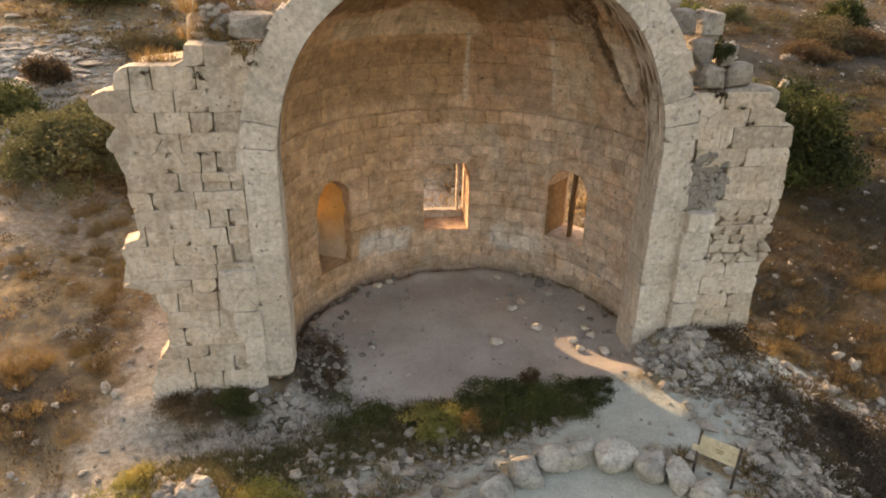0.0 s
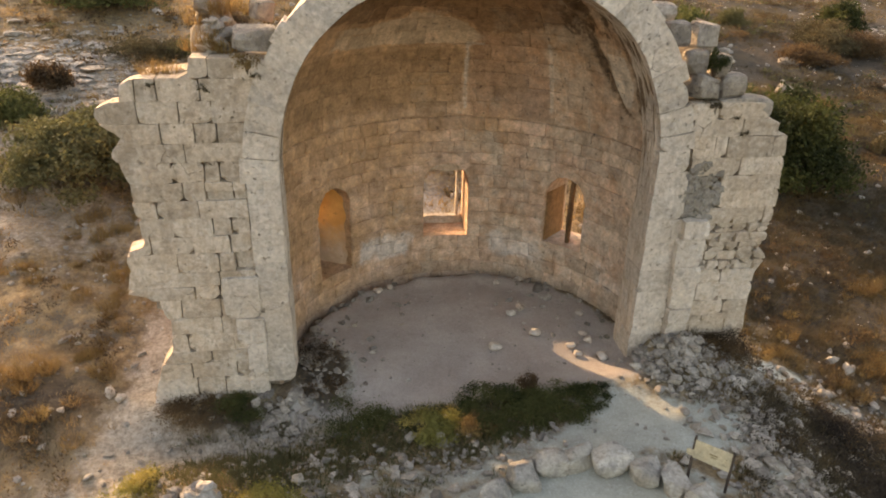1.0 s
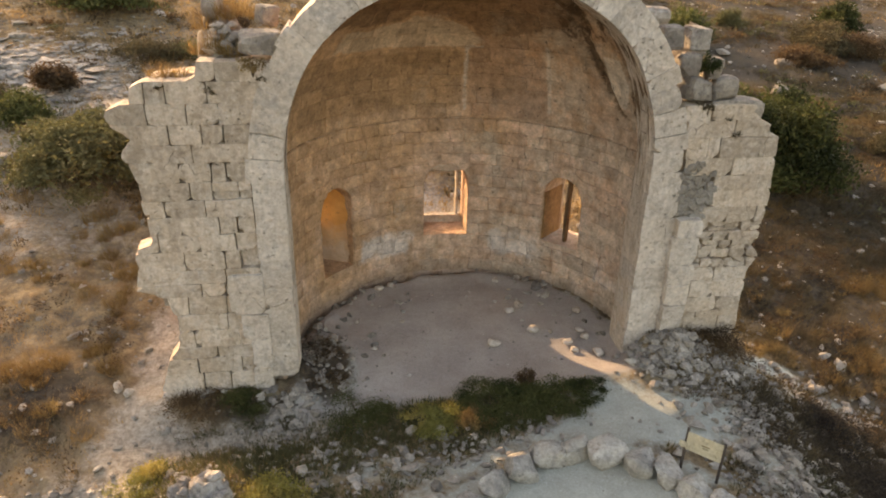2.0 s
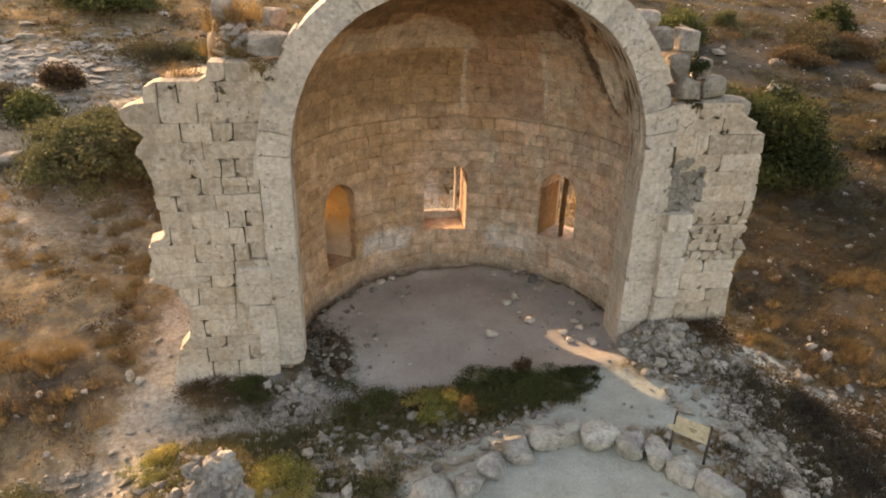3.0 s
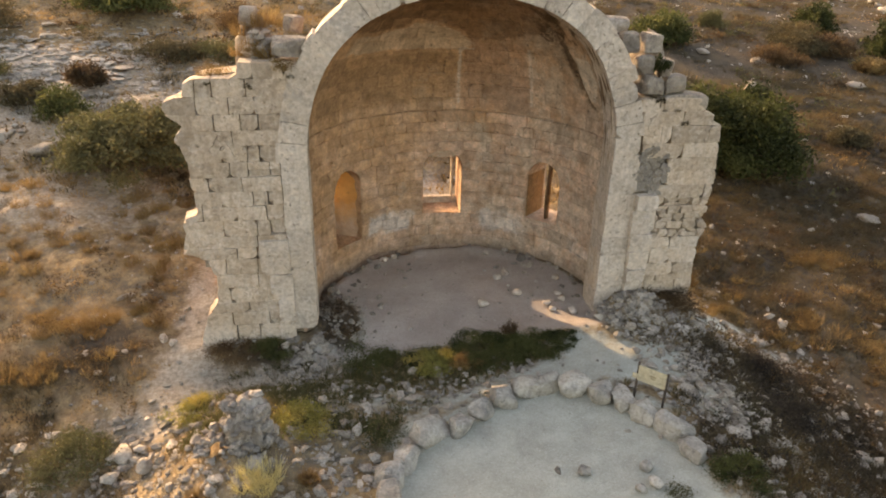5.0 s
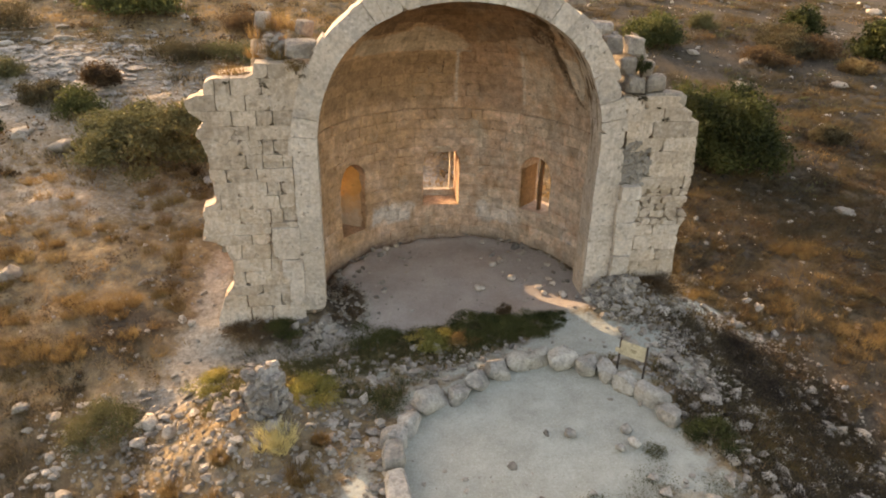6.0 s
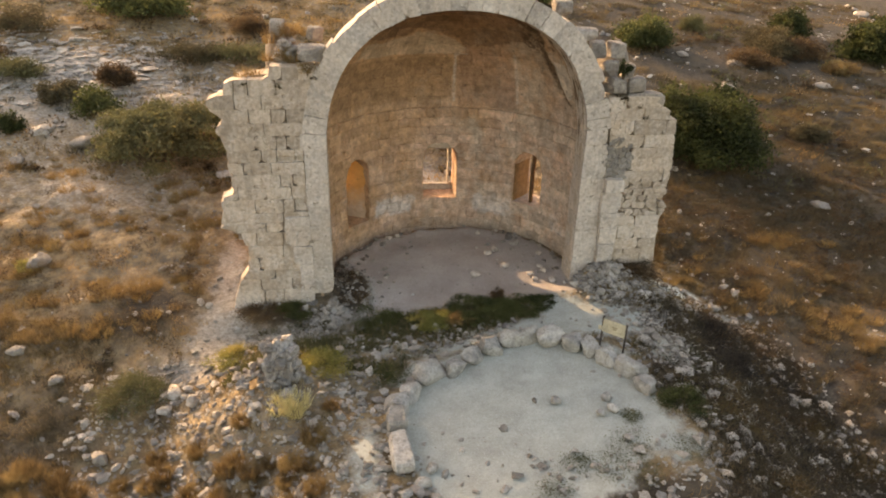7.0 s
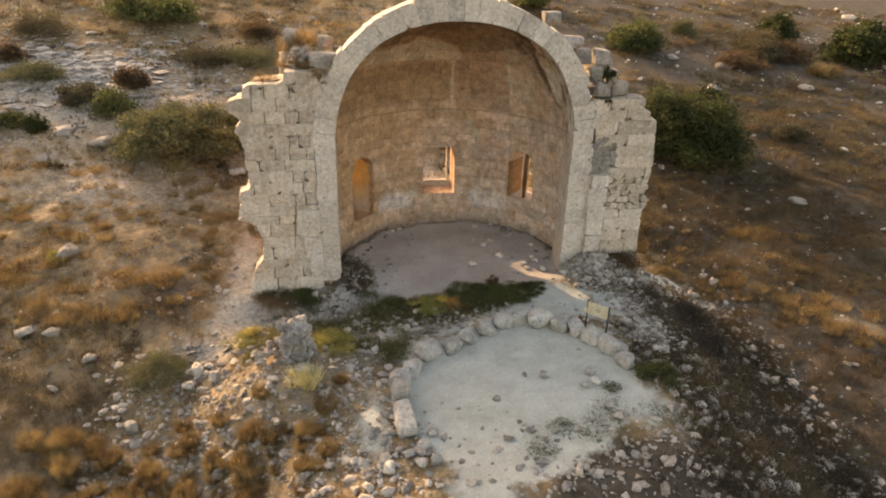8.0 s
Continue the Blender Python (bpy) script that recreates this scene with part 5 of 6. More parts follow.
# ruined stump of masonry on the mound, and larger rocks
STUMP = limestone("stump_stone", (0.40, 0.365, 0.32), (0.32, 0.28, 0.235), (0.15, 0.135, 0.118), 0.5, "object", 0.6, 0.35, 0.6, 1.8)


def ruin_stump():
    r = np.random.RandomState(77)
    ob = new("masonry_stump")
    tagged(ob, "eroded grey stump of rubble masonry on the mound", "ruin")
    z = float(surface(np.float64(-5.5), np.float64(11.4)))
    out = []
    for p in ICO4[0]:
        q = Vector(p)
        h = 0.5 + 0.5 * q.z
        k = 1 + 0.3 * rough_at(q, 1.6) + 0.1 * rough_at(q, 4.0)
        flat = 1 / max(abs(q.x), abs(q.y), 0.72)
        out.append((q.x * flat * k * 0.36 + 0.08 * h, q.y * flat * k * 0.34, -0.35 + 1.5 * h * (1 + 0.12 * rough_at(q, 2.2))))
    part("core", fast_mesh("core", np.array(out), ICO4[1], STUMP), ob, "craggy mortared core")
    for k in range(90):
        a, h = r.uniform(0, 6.28), r.rand() ** 1.1
        rad = (0.46 - 0.14 * h + 0.35 * max(0, 0.25 - h)) * r.uniform(0.85, 1.1)
        e = r.uniform(0.14, 0.34)
        t = rock(700 + k, ICO2, 12, 0.4, 0.025) * np.array([e, e * 0.9, e * 0.72]) * 0.58
        t = t + np.array([rad * math.cos(a) + 0.06 * h, rad * math.sin(a) * 0.9, -0.05 + h * 1.2])
        part("stone", fast_mesh("stone", t, ICO2[1], STUMP), ob)
    for k in range(26):
        u = r.rand()
        e = r.uniform(0.1, 0.26)
        t = rock(760 + k, ICO2, 12, 0.4, 0.025) * np.array([e, e * 0.9, e * 0.7]) * 0.6
        t = t + np.array([-0.35 - 0.75 * u + r.uniform(-0.1, 0.1), r.uniform(-0.35, 0.3), (0.62 - 0.75 * u) * r.uniform(0.3, 1.0)])
        part("stone", fast_mesh("stone", t, ICO2[1], STUMP), ob)
    ob.matrix_world = pose(-5.42, 11.4, z)


ruin_stump()
for k, (x, y, w, h) in enumerate([(-8.46, 12.6, 0.6, 0.4), (-7.88, 12.1, 0.42, 0.35), (-9.95, 10.65, 0.5, 0.5), (-13.97, 18.89, 0.9, 0.55), (-14.05, 14.65, 0.7, 0.35), (-11.76, 13.31, 0.4, 0.3), (-13.2, 14.5, 0.5, 0.3), (17.53, 22.06, 0.9, 0.45), (23.84, 41.6, 1.2, 0.7)]):
    boulder("rock", "pale limestone rock lying in dry scrub", x, y, (w * 1.15, w * 0.8, h * 0.95), 500 + k, rng.uniform(0, 180), 0.28, HEAP, group="rocks on the slope", category="rock", rough=0.06)
for k, (x, y, w, h) in enumerate([(27.82, 37.54, 1.2, 0.6), (20.3, 36.2, 1.6, 0.9), (20.48, 42.94, 1.0, 0.5), (-16.79, 28.5, 1.4, 0.6), (-14.77, 27.43, 1.5, 0.8), (-16.96, 25.8, 0.9, 0.5), (-8.52, 24.9, 1.1, 0.35), (48.0, 61.4, 2.0, 0.9), (8.9, 15.2, 0.55, 0.4), (8.1, 15.9, 0.35, 0.25)]):
    boulder("rock", "pale limestone rock lying in dry scrub", x, y, (w * 0.95, w * 0.7, h * 0.8), 530 + k, rng.uniform(0, 180), 0.28, HEAP, group="rocks on the slope", category="rock", rough=0.06)
for k, (x, y, s) in enumerate([(1.58, 9.77, 0.28), (2.87, 9.68, 0.26), (2.9, 9.2, 0.3), (2.56, 9.09, 0.24), (-1.83, 8.03, 0.26), (-2.07, 7.6, 0.36), (-1.9, 7.05, 0.34), (-2.25, 6.98, 0.3), (-2.5, 7.33, 0.28), (-3.0, 6.97, 0.34)]):
    boulder("loose_stone", "pale loose stone on the gravel terrace", x, y, (s * 1.2, s, s * 0.8), 560 + k, rng.uniform(0, 180), 0.12, group="stones on the terrace", category="stone", ico=ICO2, rough=0.02)


# ---- plants ----
def tube(verts, faces, p0, p1, r0, r1, sides=5):
    axis = (p1 - p0).normalized()
    u = axis.orthogonal().normalized()
    w = axis.cross(u)
    b = len(verts)
    for p, r in ((p0, r0), (p1, r1)):
        for i in range(sides):
            a = 2 * math.pi * i / sides
            verts.append(p + (u * math.cos(a) + w * math.sin(a)) * r)
    for i in range(sides):
        j = (i + 1) % sides
        faces.append((b + i, b + j, b + sides + j, b + sides + i))


def leaves(r, centres, spread, count, size, up=0.35):
    """Small leaf quads round clump centres: arrays of verts and faces."""
    c = centres[r.randint(len(centres), size=count)]
    p = c + r.normal(size=(count, 3)) * spread
    n = r.normal(size=(count, 3)) + (0, 0, up)
    n /= np.linalg.norm(n, axis=1)[:, None]
    t = np.cross(n, r.normal(size=(count, 3)))
    t /= np.linalg.norm(t, axis=1)[:, None]
    b = np.cross(n, t)
    s = size * r.uniform(0.6, 1.4, (count, 1))
    v = np.stack([p - t * s, p + b * s * 0.45, p + t * s, p - b * s * 0.45], 1).reshape(-1, 3)
    return v, np.arange(count * 4).reshape(-1, 4)


def bush(name, label, x, y, w, h, mat, seed, count=5000, size=0.05, lumps_n=26, category="bush", group="", wood=True, spread=0.1):
    r = np.random.RandomState(seed)
    ob = new(name)
    tagged(ob, label, category, group)
    a = r.uniform(0, 2 * math.pi, lumps_n)
    e = np.arcsin(r.uniform(0.0, 0.98, lumps_n))
    rad = r.uniform(0.55, 0.92, lumps_n) * (1 + 0.15 * np.sin(3 * a + seed))
    centres = np.column_stack([w / 2 * rad * np.cos(a) * np.cos(e), w / 2 * rad * np.sin(a) * np.cos(e), h * (0.12 + 0.78 * rad * np.sin(e))])
    if wood:
        verts, faces = [], []
        for k in range(min(lumps_n, 12)):
            tip = Vector(centres[k])
            mid = Vector((tip.x * 0.35, tip.y * 0.35, tip.z * 0.55 + 0.03 * h))
            tube(verts, faces, Vector((tip.x * 0.05, tip.y * 0.05, -0.15)), mid, 0.022 * h + 0.006, 0.014 * h + 0.004)
            tube(verts, faces, mid, tip, 0.014 * h + 0.004, 0.003 * h + 0.002)
        part("stem", mesh_from("stem", verts, faces, BARK, True), ob, "thin woody branches")
    v, f = leaves(r, centres, np.array([w * spread, w * spread, h * spread * 1.1]), count, size)
    v[:, 2] = np.maximum(v[:, 2], -0.03)
    part("crown", fast_mesh("crown", v, f, mat), ob, "dense small leaves")
    ob.matrix_world = pose(x, y, float(surface(np.float64(x), np.float64(y))), 0, 0, r.uniform(0, 360))
    return ob


OLIVE = leafy("grey_olive_leaf", (0.14, 0.13, 0.06), (0.085, 0.085, 0.038), (0.15, 0.13, 0.06), 0.6, 0.26)
LIVE = leafy("fresh_leaf", (0.022, 0.028, 0.011), (0.05, 0.058, 0.018), (0.085, 0.09, 0.028), 0.55, 0.2)
THORN = leafy("thorny_scrub", (0.105, 0.085, 0.045), (0.065, 0.055, 0.03), (0.12, 0.09, 0.045), 0.6, 0.25)
bush("large_bush", "broad olive-green bush on the dry slope", -11.2, 26.6, 6.1, 2.6, OLIVE, 1, 30000, 0.075, 70, spread=0.055)
bush("large_bush", "tall dark green bush with sunlit top", 14.3, 27.2, 6.1, 4.3, LIVE, 2, 36000, 0.085, 90, spread=0.055)
bush("large_bush", "rounded dark green bush high on the slope", 37.5, 44.5, 6.2, 3.8, LIVE, 3, 14000, 0.14, 60, spread=0.065)
bush("bush", "light olive-green rounded bush on the slope", 18.46, 45.1, 4.1, 2.3, GREEN, 4, 9000, 0.11, 36)
bush("bush", "dark green bush among brown scrub", 33.4, 50.6, 3.2, 2.1, LIVE, 5, 6000, 0.11, 30)
bush("bush", "dark green low bush on the slope", -16.0, 45.2, 5.6, 1.7, GREEN, 6, 9000, 0.12, 40)
bush("bush", "small dark green rounded bush on the slope", -18.1, 28.5, 1.1, 0.95, LIVE, 7, 2500, 0.06, 18)
bush("bush", "low dark green bush on the slope", -19.5, 29.1, 1.9, 0.75, LIVE, 8, 2500, 0.07, 18)
bush("bush", "yellowish green dry bush on the slope", -15.1, 30.6, 2.2, 1.35, GREEN, 9, 4000, 0.07, 24)
bush("bush", "green bush beyond the vault", 12.8, 54.2, 3.0, 1.5, GREEN, 10, 3500, 0.11, 24)
for k, (x, y, w, h) in enumerate([(-17.0, 31.8, 1.7, 0.85), (-14.75, 33.7, 1.5, 0.9), (-9.0, 38.1, 3.0, 0.75), (-21.7, 40.9, 2.8, 1.2), (-22.2, 36.8, 2.0, 0.8), (-20.2, 34.25, 2.6, 0.75), (21.56, 29.3, 1.8, 0.65), (-8.85, 42.6, 2.2, 1.0), (24.5, 49.8, 1.8, 1.0), (-11.9, 37.3, 2.9, 0.9)]):
    bush("scrub_bush", "low brown dried-out scrub bush on the slope", x, y, w * 1.15, h * 1.3, (THORN, BROWN, OLIVE)[k % 3], 20 + k, 5200, 0.06, 30, group="dry scrub bushes")
for k, (x, y, w, h) in enumerate([(25.2, 41.8, 3.4, 1.2), (27.8, 44.0, 3.6, 1.7), (30.5, 44.5, 3.4, 1.6), (31.5, 41.0, 2.6, 0.9), (29.0, 46.5, 3.5, 1.8)]):
    bush("scrub_bush", "dark russet-brown dense scrub bush on the slope", x, y, w, h, (BROWN, THORN, BROWN, RUSSET, THORN)[k], 40 + k, 6000, 0.075, 34, group="dry scrub bushes")

bush("weed_patch", "yellow-green sunlit weeds before the apse", -0.95, 14.2, 1.5, 0.26, YELLOW, 50, 8400, 0.0217, 40, "weeds", spread=0.06)
bush("weed_patch", "dark green bushy weeds before the apse", 0.35, 14.6, 1.9, 0.3, GREEN, 51, 11200, 0.02356, 44, "weeds", spread=0.06)
bush("weed_patch", "dark green bushy weeds before the apse", 1.9, 14.5, 1.7, 0.24, GREEN, 52, 8400, 0.02356, 40, "weeds", spread=0.06)
bush("weed_patch", "dark low weeds at the edge of the path", -2.75, 15.0, 1.6, 0.3, GREEN, 53, 4950, 0.0217, 30, "weeds")
bush("weed_patch", "dark green low weeds before the apse", 1.1, 14.35, 1.5, 0.22, GREEN, 151, 7200, 0.02232, 36, "weeds", spread=0.07)
bush("weed_patch", "dark green low weeds before the apse", 2.55, 14.6, 1.0, 0.2, LIVE, 152, 4800, 0.02108, 24, "weeds", spread=0.07)
bush("weed_patch", "dark green low weeds before the apse", -1.9, 14.75, 1.1, 0.2, GREEN, 153, 2640, 0.02108, 24, "weeds", spread=0.07)
bush("weed_patch", "small dark reddish dry shrub", 1.25, 15.2, 0.5, 0.55, BROWN, 54, 2400, 0.0186, 14, "weeds")
bush("weed_patch", "orange dried weeds beside the green ones", -0.2, 13.9, 0.75, 0.35, RUSSET, 55, 4400, 0.0186, 16, "weeds")
bush("weed_patch", "dark brown dead weeds inside the jamb", -3.55, 17.0, 1.2, 0.3, BROWN, 56, 1500, 0.022, 30, "weeds", spread=0.12)
bush("weed_patch", "dark brown dead weeds inside the jamb", -3.4, 16.0, 1.1, 0.25, BROWN, 57, 1300, 0.022, 30, "weeds", spread=0.12)
bush("weed_patch", "dark weeds along the foot of the wall", -6.2, 15.75, 1.9, 0.3, BROWN, 58, 7000, 0.0217, 26, "weeds")
bush("weed_patch", "dark green weeds along the foot of the wall", -5.2, 15.6, 1.1, 0.35, GREEN, 59, 5200, 0.0217, 20, "weeds")
bush("weed_patch", "greyish green weeds on the mound", -9.6, 12.5, 1.9, 0.6, OLIVE, 60, 10000, 0.0248, 26, "weeds")
bush("weed_patch", "yellow-green weeds on the mound", -7.0, 13.4, 1.15, 0.4, YELLOW, 61, 6000, 0.0217, 20, "weeds")
bush("weed_patch", "yellow-green weeds beside the masonry stump", -4.4, 12.1, 1.5, 0.42, YELLOW, 62, 8400, 0.0217, 24, "weeds")
bush("weed_patch", "low dark green weeds behind the kerb", -2.55, 11.75, 1.2, 0.3, GREEN, 63, 2860, 0.0186, 20, "weeds")
bush("weed_patch", "green weeds at the edge of the terrace", 4.6, 9.0, 1.15, 0.45, GREEN, 64, 6000, 0.0217, 20, "weeds")
for k, (x, y, w) in enumerate([(3.0, 8.0, 0.9), (2.2, 7.4, 0.8), (1.5, 7.6, 0.6), (3.3, 8.9, 0.4), (0.8, 7.0, 0.7), (2.7, 7.0, 0.9), (4.2, 7.6, 0.8)]):
    bush("weed_patch", "thin grey-green weeds creeping over the gravel", x, y, w * 1.3, 0.09, OLIVE, 260 + k, 900, 0.018, 40, "weeds", wood=False, spread=0.14)
bush("weed_patch", "small fresh green plant in dry grass", -14.2, 18.5, 0.8, 0.4, YELLOW, 65, 3200, 0.0248, 14, "weeds")
bush("weed_patch", "dark brown dead weeds over rubble", 6.0, 15.35, 1.7, 0.35, BROWN, 68, 8000, 0.0217, 26, "weeds")
bush("weed_patch", "dry brown brush below the rubble, darkened by painted wall shade", 7.7, 13.4, 2.4, 0.4, DUSK, 69, 14000, 0.0248, 40, "weeds")
bush("weed_patch", "dry brown brush below the rubble, darkened by painted wall shade", 7.2, 11.6, 2.0, 0.35, DUSK, 70, 10000, 0.0248, 30, "weeds")
bush("wall_plant", "dry brown tuft growing from the wall head", -4.45, 16.02, 0.55, 0.34, RUSSET, 66, 800, 0.025, 14, "weeds")
bush("wall_plant", "dry brown tuft growing from the wall head", 5.0, 16.0, 0.3, 0.2, SCRUB, 67, 300, 0.03, 8, "weeds")
for k, (x, z) in enumerate([(5.5, 5.2), (5.75, 4.85), (4.75, 5.5), (-6.2, 5.95), (-4.3, 6.15), (-5.3, 5.9)]):
    bush("wall_plant", "dry brown tuft growing from a wall joint", x, 15.99, 0.22, 0.16, SCRUB, 110 + k, 170, 0.02, 8, "weeds", wood=False)
bush("wall_plant", "dark green plant growing between loose blocks", 4.98, 16.3, 0.5, 0.5, LIVE, 167, 1400, 0.03, 14, "weeds")
for ob, z in zip([o for o in bpy.data.objects if o.name.startswith("wall_plant")], (6.35, 5.45, 5.2, 4.85, 5.5, 5.95, 6.15, 5.9, 6.15)):
    ob.location.z = z


def tufts(name, label, points, seed, mat, blades, radius, tall, width):
    """Grass or brush as bent blades, all in one mesh."""
    r = np.random.RandomState(seed)
    n = len(points)
    size = r.uniform(0.5, 1.4, (n, 1))
    a = r.uniform(0, 2 * math.pi, (n, blades))
    d = np.sqrt(r.rand(n, blades)) * radius * size
    base = points[:, None, :] + np.stack([d * np.cos(a), d * np.sin(a), np.zeros_like(d) - 0.02], -1)
    lean = r.uniform(0.1, 0.75, (n, blades)) * tall
    hgt = r.uniform(0.5, 1.1, (n, blades)) * tall * size
    b2 = a + r.normal(size=(n, blades)) * 0.7
    tip = base + np.stack([lean * np.cos(b2), lean * np.sin(b2), hgt], -1)
    c = r.uniform(0, math.pi, (n, blades))
    side = np.stack([np.cos(c), np.sin(c), np.zeros_like(c)], -1) * width
    v = np.stack([base - side, base + side, tip], 2).reshape(-1, 3)
    return thing(name, label, "grass", fast_mesh(name, v, np.arange(len(v)).reshape(-1, 3), mat), kind="stuff")


def patchy(x, y, f, seed):
    """A slow wavering field between about -1 and 1."""
    return np.sin(f * x + seed + 1.7 * np.sin(f * 0.6 * y + seed)) * np.sin(f * 1.2 * y + 2 * seed + 1.6 * np.sin(f * 0.7 * x)) + 0.5 * np.sin(2.7 * f * x + 3 * seed) * np.sin(2.9 * f * y + seed)


def sow(n, x0, x1, y0, y1, seed, field=None, limit=0.0, sunny=False):
    r = np.random.RandomState(seed)
    p = np.column_stack([r.uniform(x0, x1, n), r.uniform(y0, y1, n)])
    ok = ~solid(p[:, 0], p[:, 1]) & (np.maximum.reduce([bareness(p[:, 0], p[:, 1]), rosiness(p[:, 0], p[:, 1]), 0.6 * wornness(p[:, 0], p[:, 1])]) < r.uniform(0.05, 0.5, n))
    if sunny:
        ok &= duskiness(p[:, 0], p[:, 1]) < r.uniform(0.1, 0.9, n)
    if field:
        ok &= patchy(p[:, 0], p[:, 1], field[0], field[1]) + r.uniform(-0.35, 0.35, n) > limit
    return on_ground(p[ok])


tufts("dry_grass", "short straw-coloured dry grass on the slope", sow(52000, -22, 23, -9, 25, 71, sunny=True), 71, STRAW, 9, 0.13, 0.13, 0.007)
tufts("dry_grass", "straw-coloured dry grass on the far slope", sow(44000, -34, 56, 24, 66, 72, sunny=True), 72, STRAW, 7, 0.3, 0.2, 0.02)
tufts("russet_tussocks", "orange-brown dry tussocks on the near slope", np.concatenate([sow(90, -17, -8.5, 15, 18.5, 74, (1.6, 2.0), 0.1), sow(110, -17, -8, 17, 22, 174, (1.5, 2.0), 0.25), sow(120, -17, -7, 20, 26, 175, (0.6, 1.0), 0.6), sow(900, 7.5, 18, 6, 22, 75, (1.5, 1.0), 0.1, True)]), 73, RUSSET, 190, 0.23, 0.3, 0.008)
AMBER = leafy("amber_grass", (0.31, 0.21, 0.1), (0.18, 0.12, 0.058), (0.33, 0.215, 0.092), 0.6)
tufts("amber_tussocks", "amber dry tussocks on the sunny slope", np.concatenate([sow(80, -17, -8.5, 15, 18.5, 94, (1.5, 0.5), 0.0), sow(170, -18, -8, 17, 23, 194, (1.4, 0.5), 0.1), sow(200, -18, -7, 21, 27, 195, (0.7, 0.5), 0.5), sow(1000, 8.5, 17, 4, 20, 95, (1.6, 1.6), -0.1, True)]), 94, AMBER, 150, 0.25, 0.24, 0.008)
TUSSOCK = leafy("tussock_grass", (0.235, 0.155, 0.07), (0.12, 0.08, 0.04), (0.30, 0.21, 0.095), 1.2)
clumps = np.concatenate([sow(185, -12.5, -2.4, 5.8, 10.4, 73, (1.1, 1.0), -0.8), sow(120, -16, 0, -6, 6.2, 96)])
clumps = clumps[(clumps[:, 0] < -3.9) & (np.hypot(clumps[:, 0] + 5.15, clumps[:, 1] - 10.3) > 1.0) & (duskiness(clumps[:, 0], clumps[:, 1]) < 0.8)]
tufts("orange_tussocks", "round orange-brown dry tussocks on stony soil", clumps, 73, TUSSOCK, 460, 0.2, 0.34, 0.008)
tufts("grey_scrub", "grey-brown low scrub over the slope", np.concatenate([sow(4200, 4.5, 20, -7, 25, 76, (0.7, 2.2), -0.5), sow(1500, 4.5, 10.4, 3, 14.5, 79), sow(4200, 8, 30, 15, 38, 99), sow(1100, -18, -4, -7, 17, 77, (0.9, 3.0), 0.1), sow(700, -4, 4.5, -7, 4.5, 80), sow(1100, -19, -10.5, 4, 16, 97)]), 76, SCRUB, 60, 0.26, 0.17, 0.009)
tufts("far_scrub", "dark low scrub on the far slope", sow(7000, -34, 56, 24, 66, 78, (0.5, 1.3), 0.0), 78, SCRUB, 40, 0.45, 0.28, 0.024)
# lies in the stump's shadow, so its sunlight is put into the straw colour
tufts("pale_tussock", "straw-yellow tussock on the mound, brightened by painted sunlight", on_ground([(-5.15, 10.3), (-5.0, 10.1), (-5.4, 10.2), (-5.3, 10.5), (-4.9, 10.4)]), 79, leafy("sun_painted_straw", (0.8, 0.68, 0.36), (0.62, 0.5, 0.22)), 160, 0.2, 0.42, 0.008)


def hummocks(name, label, points, seed, mat, count, w, h, size):
    """Low cushions of twigs and small leaves, all in one mesh."""
    r = np.random.RandomState(seed)
    vs, fs, n = [], [], 0
    for p in points:
        k = r.uniform(0.5, 1.5)
        c = r.normal(size=(5, 3)) * (w * k * 0.3, w * k * 0.3, h * k * 0.2) + (0, 0, h * k * 0.4)
        v, f = leaves(r, c, np.array([w * k * 0.16, w * k * 0.16, h * k * 0.25]), count, size)
        v[:, 2] = np.maximum(v[:, 2], -0.02)
        vs.append(v + p)
        fs.append(f + n)
        n += len(v)
    return thing(name, label, "scrub", fast_mesh(name, np.concatenate(vs), np.concatenate(fs), mat), kind="stuff")


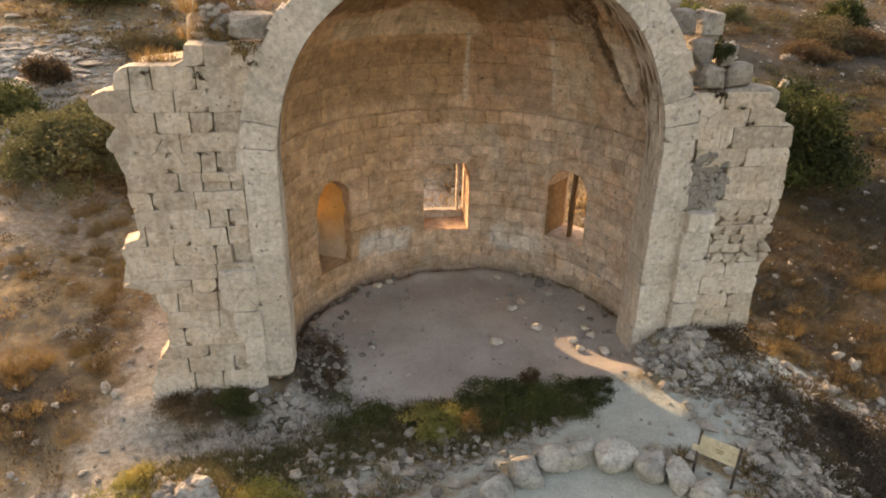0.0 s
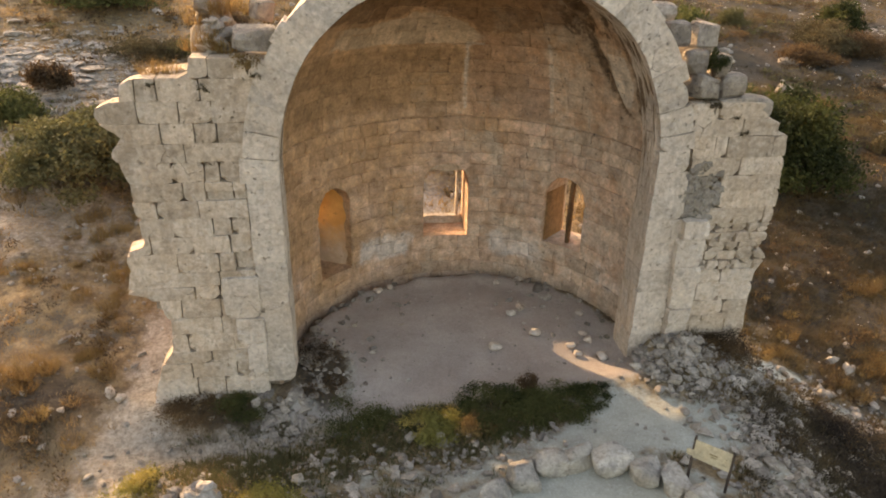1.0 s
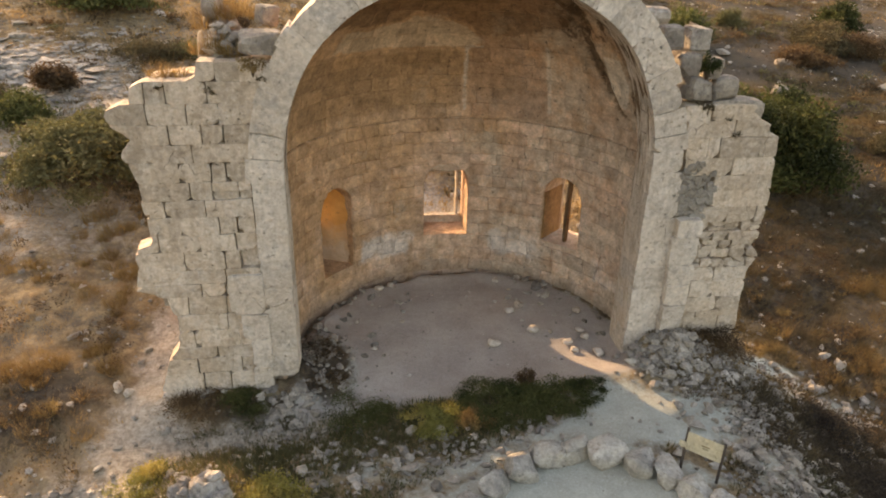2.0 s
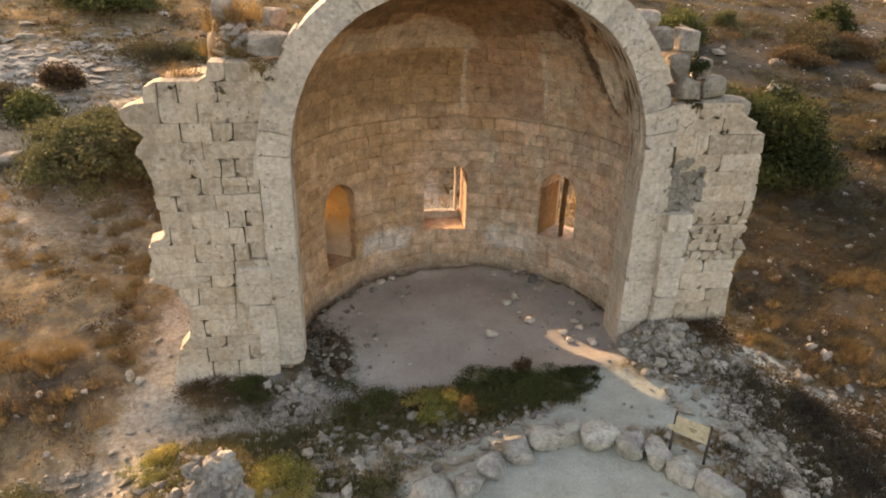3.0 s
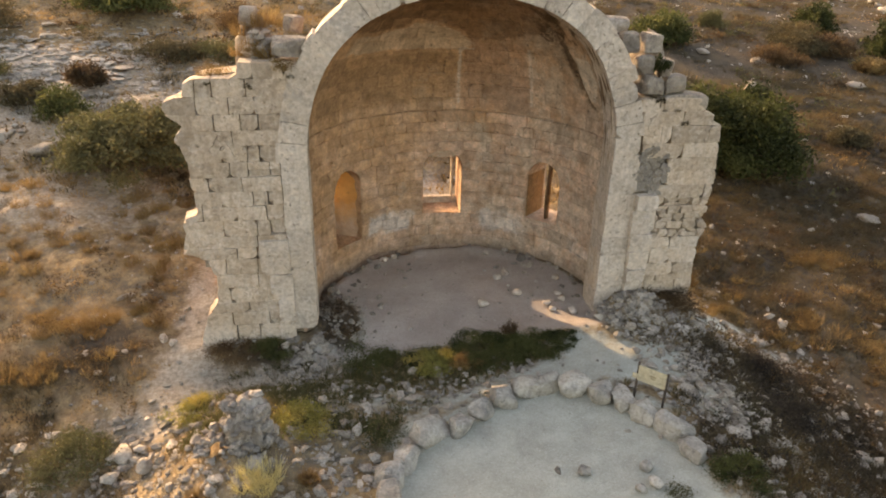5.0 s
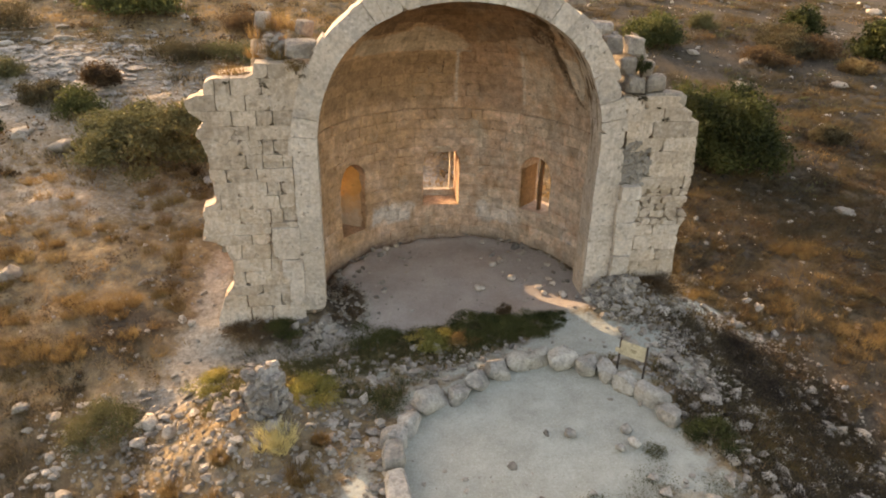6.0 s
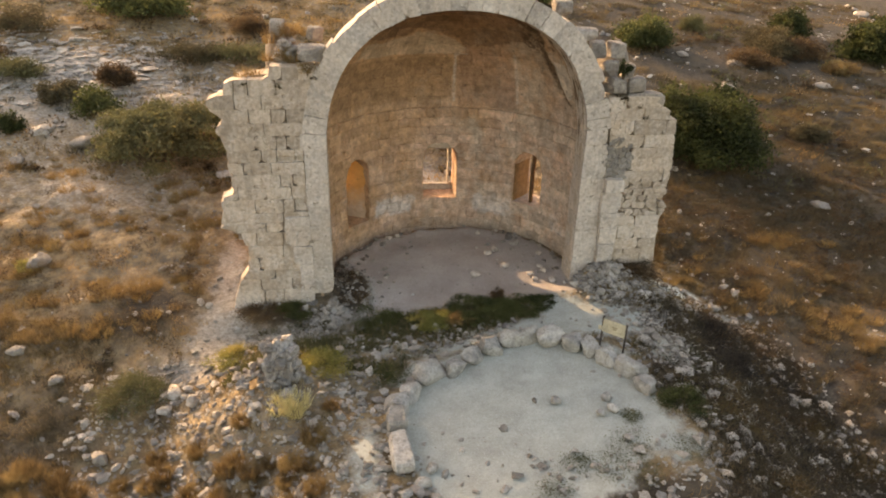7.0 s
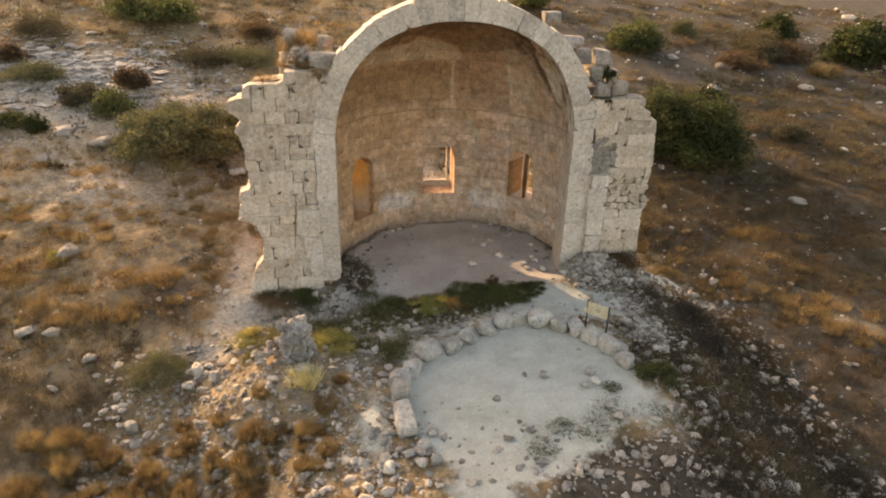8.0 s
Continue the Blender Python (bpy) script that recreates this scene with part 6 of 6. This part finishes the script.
hummocks("low_scrub", "dark low cushions of dry scrub on the slope", np.concatenate([sow(520, 5, 20, -6, 25, 81, (0.6, 2.2), -0.1), sow(330, 8, 19, 8, 22, 187, (1.2, 0.4), 0.0), sow(420, 8, 24, 17, 34, 88), sow(260, -18, -8.5, 13, 25, 82, (1.1, 0.7), 0.0)]), 81, BROWN, 90, 0.7, 0.28, 0.035)
# brush in the wall's shade, with that shade painted into its leaves
hummocks("dark_scrub", "low brush with the slope's shade painted in, nearly black", np.concatenate([sow(420, 4.8, 10.4, 3.5, 14, 87), sow(260, 3, 13, -5, 6, 287)]), 187, DUSK, 110, 0.7, 0.25, 0.03)
hummocks("far_low_scrub", "dark low cushions of scrub on the far slope", sow(900, -34, 56, 24, 66, 83, (0.35, 0.9), 0.1), 83, BROWN, 70, 1.3, 0.45, 0.09)
hummocks("grey_cushions", "grey-green low cushions of scrub on the far slope", sow(500, -34, 56, 24, 66, 84, (0.45, 2.9), 0.25), 84, OLIVE, 60, 1.1, 0.4, 0.08)
far_xy = np.column_stack([rs.uniform(-34, 52, 2600), rs.uniform(24, 66, 2600)])
p3 = on_ground(far_xy)
scatter("far_stones", "pale stones strewn over the far slope", p3, rs.gamma(1.4, 0.09, len(p3)) + 0.05, 85, SLAB, limit=0.7)
slab_xy = np.column_stack([rs.normal(-19.5, 4.5, 2600), rs.normal(36, 2.4, 2600)])
p3 = on_ground(slab_xy)
scatter("rock_slabs", "pale flat limestone slabs breaking through the slope", p3, rs.gamma(1.6, 0.13, len(p3)) + 0.08, 86, SLAB, "stones", 0.27, 0.5, 1.0)
tufts("grey_weeds", "short grey-green weeds among the rubble", np.concatenate([sow(3400, -7.0, 2.0, 11.9, 15.2, 91), sow(300, 3.5, 6.5, 8, 13, 92)]), 91, OLIVE, 26, 0.14, 0.14, 0.01)
top = np.array([(-6.3, 16.5, 6.1), (-6.1, 16.6, 6.1), (-5.9, 16.5, 6.12), (-5.5, 17.3, 6.95), (-5.2, 17.5, 7.15), (-5.2, 16.5, 6.7), (-5.0, 17.2, 7.15), (-4.7, 17.3, 7.2), (-5.6, 17.0, 6.5), (-4.9, 17.9, 7.2), (-4.5, 17.6, 7.1), (-5.0, 16.45, 6.6), (-4.85, 16.5, 6.55), (-6.6, 16.4, 5.6)])
tufts("wall_grass", "orange dry grass growing on the wall head", top, 93, RUSSET, 90, 0.16, 0.36, 0.007)
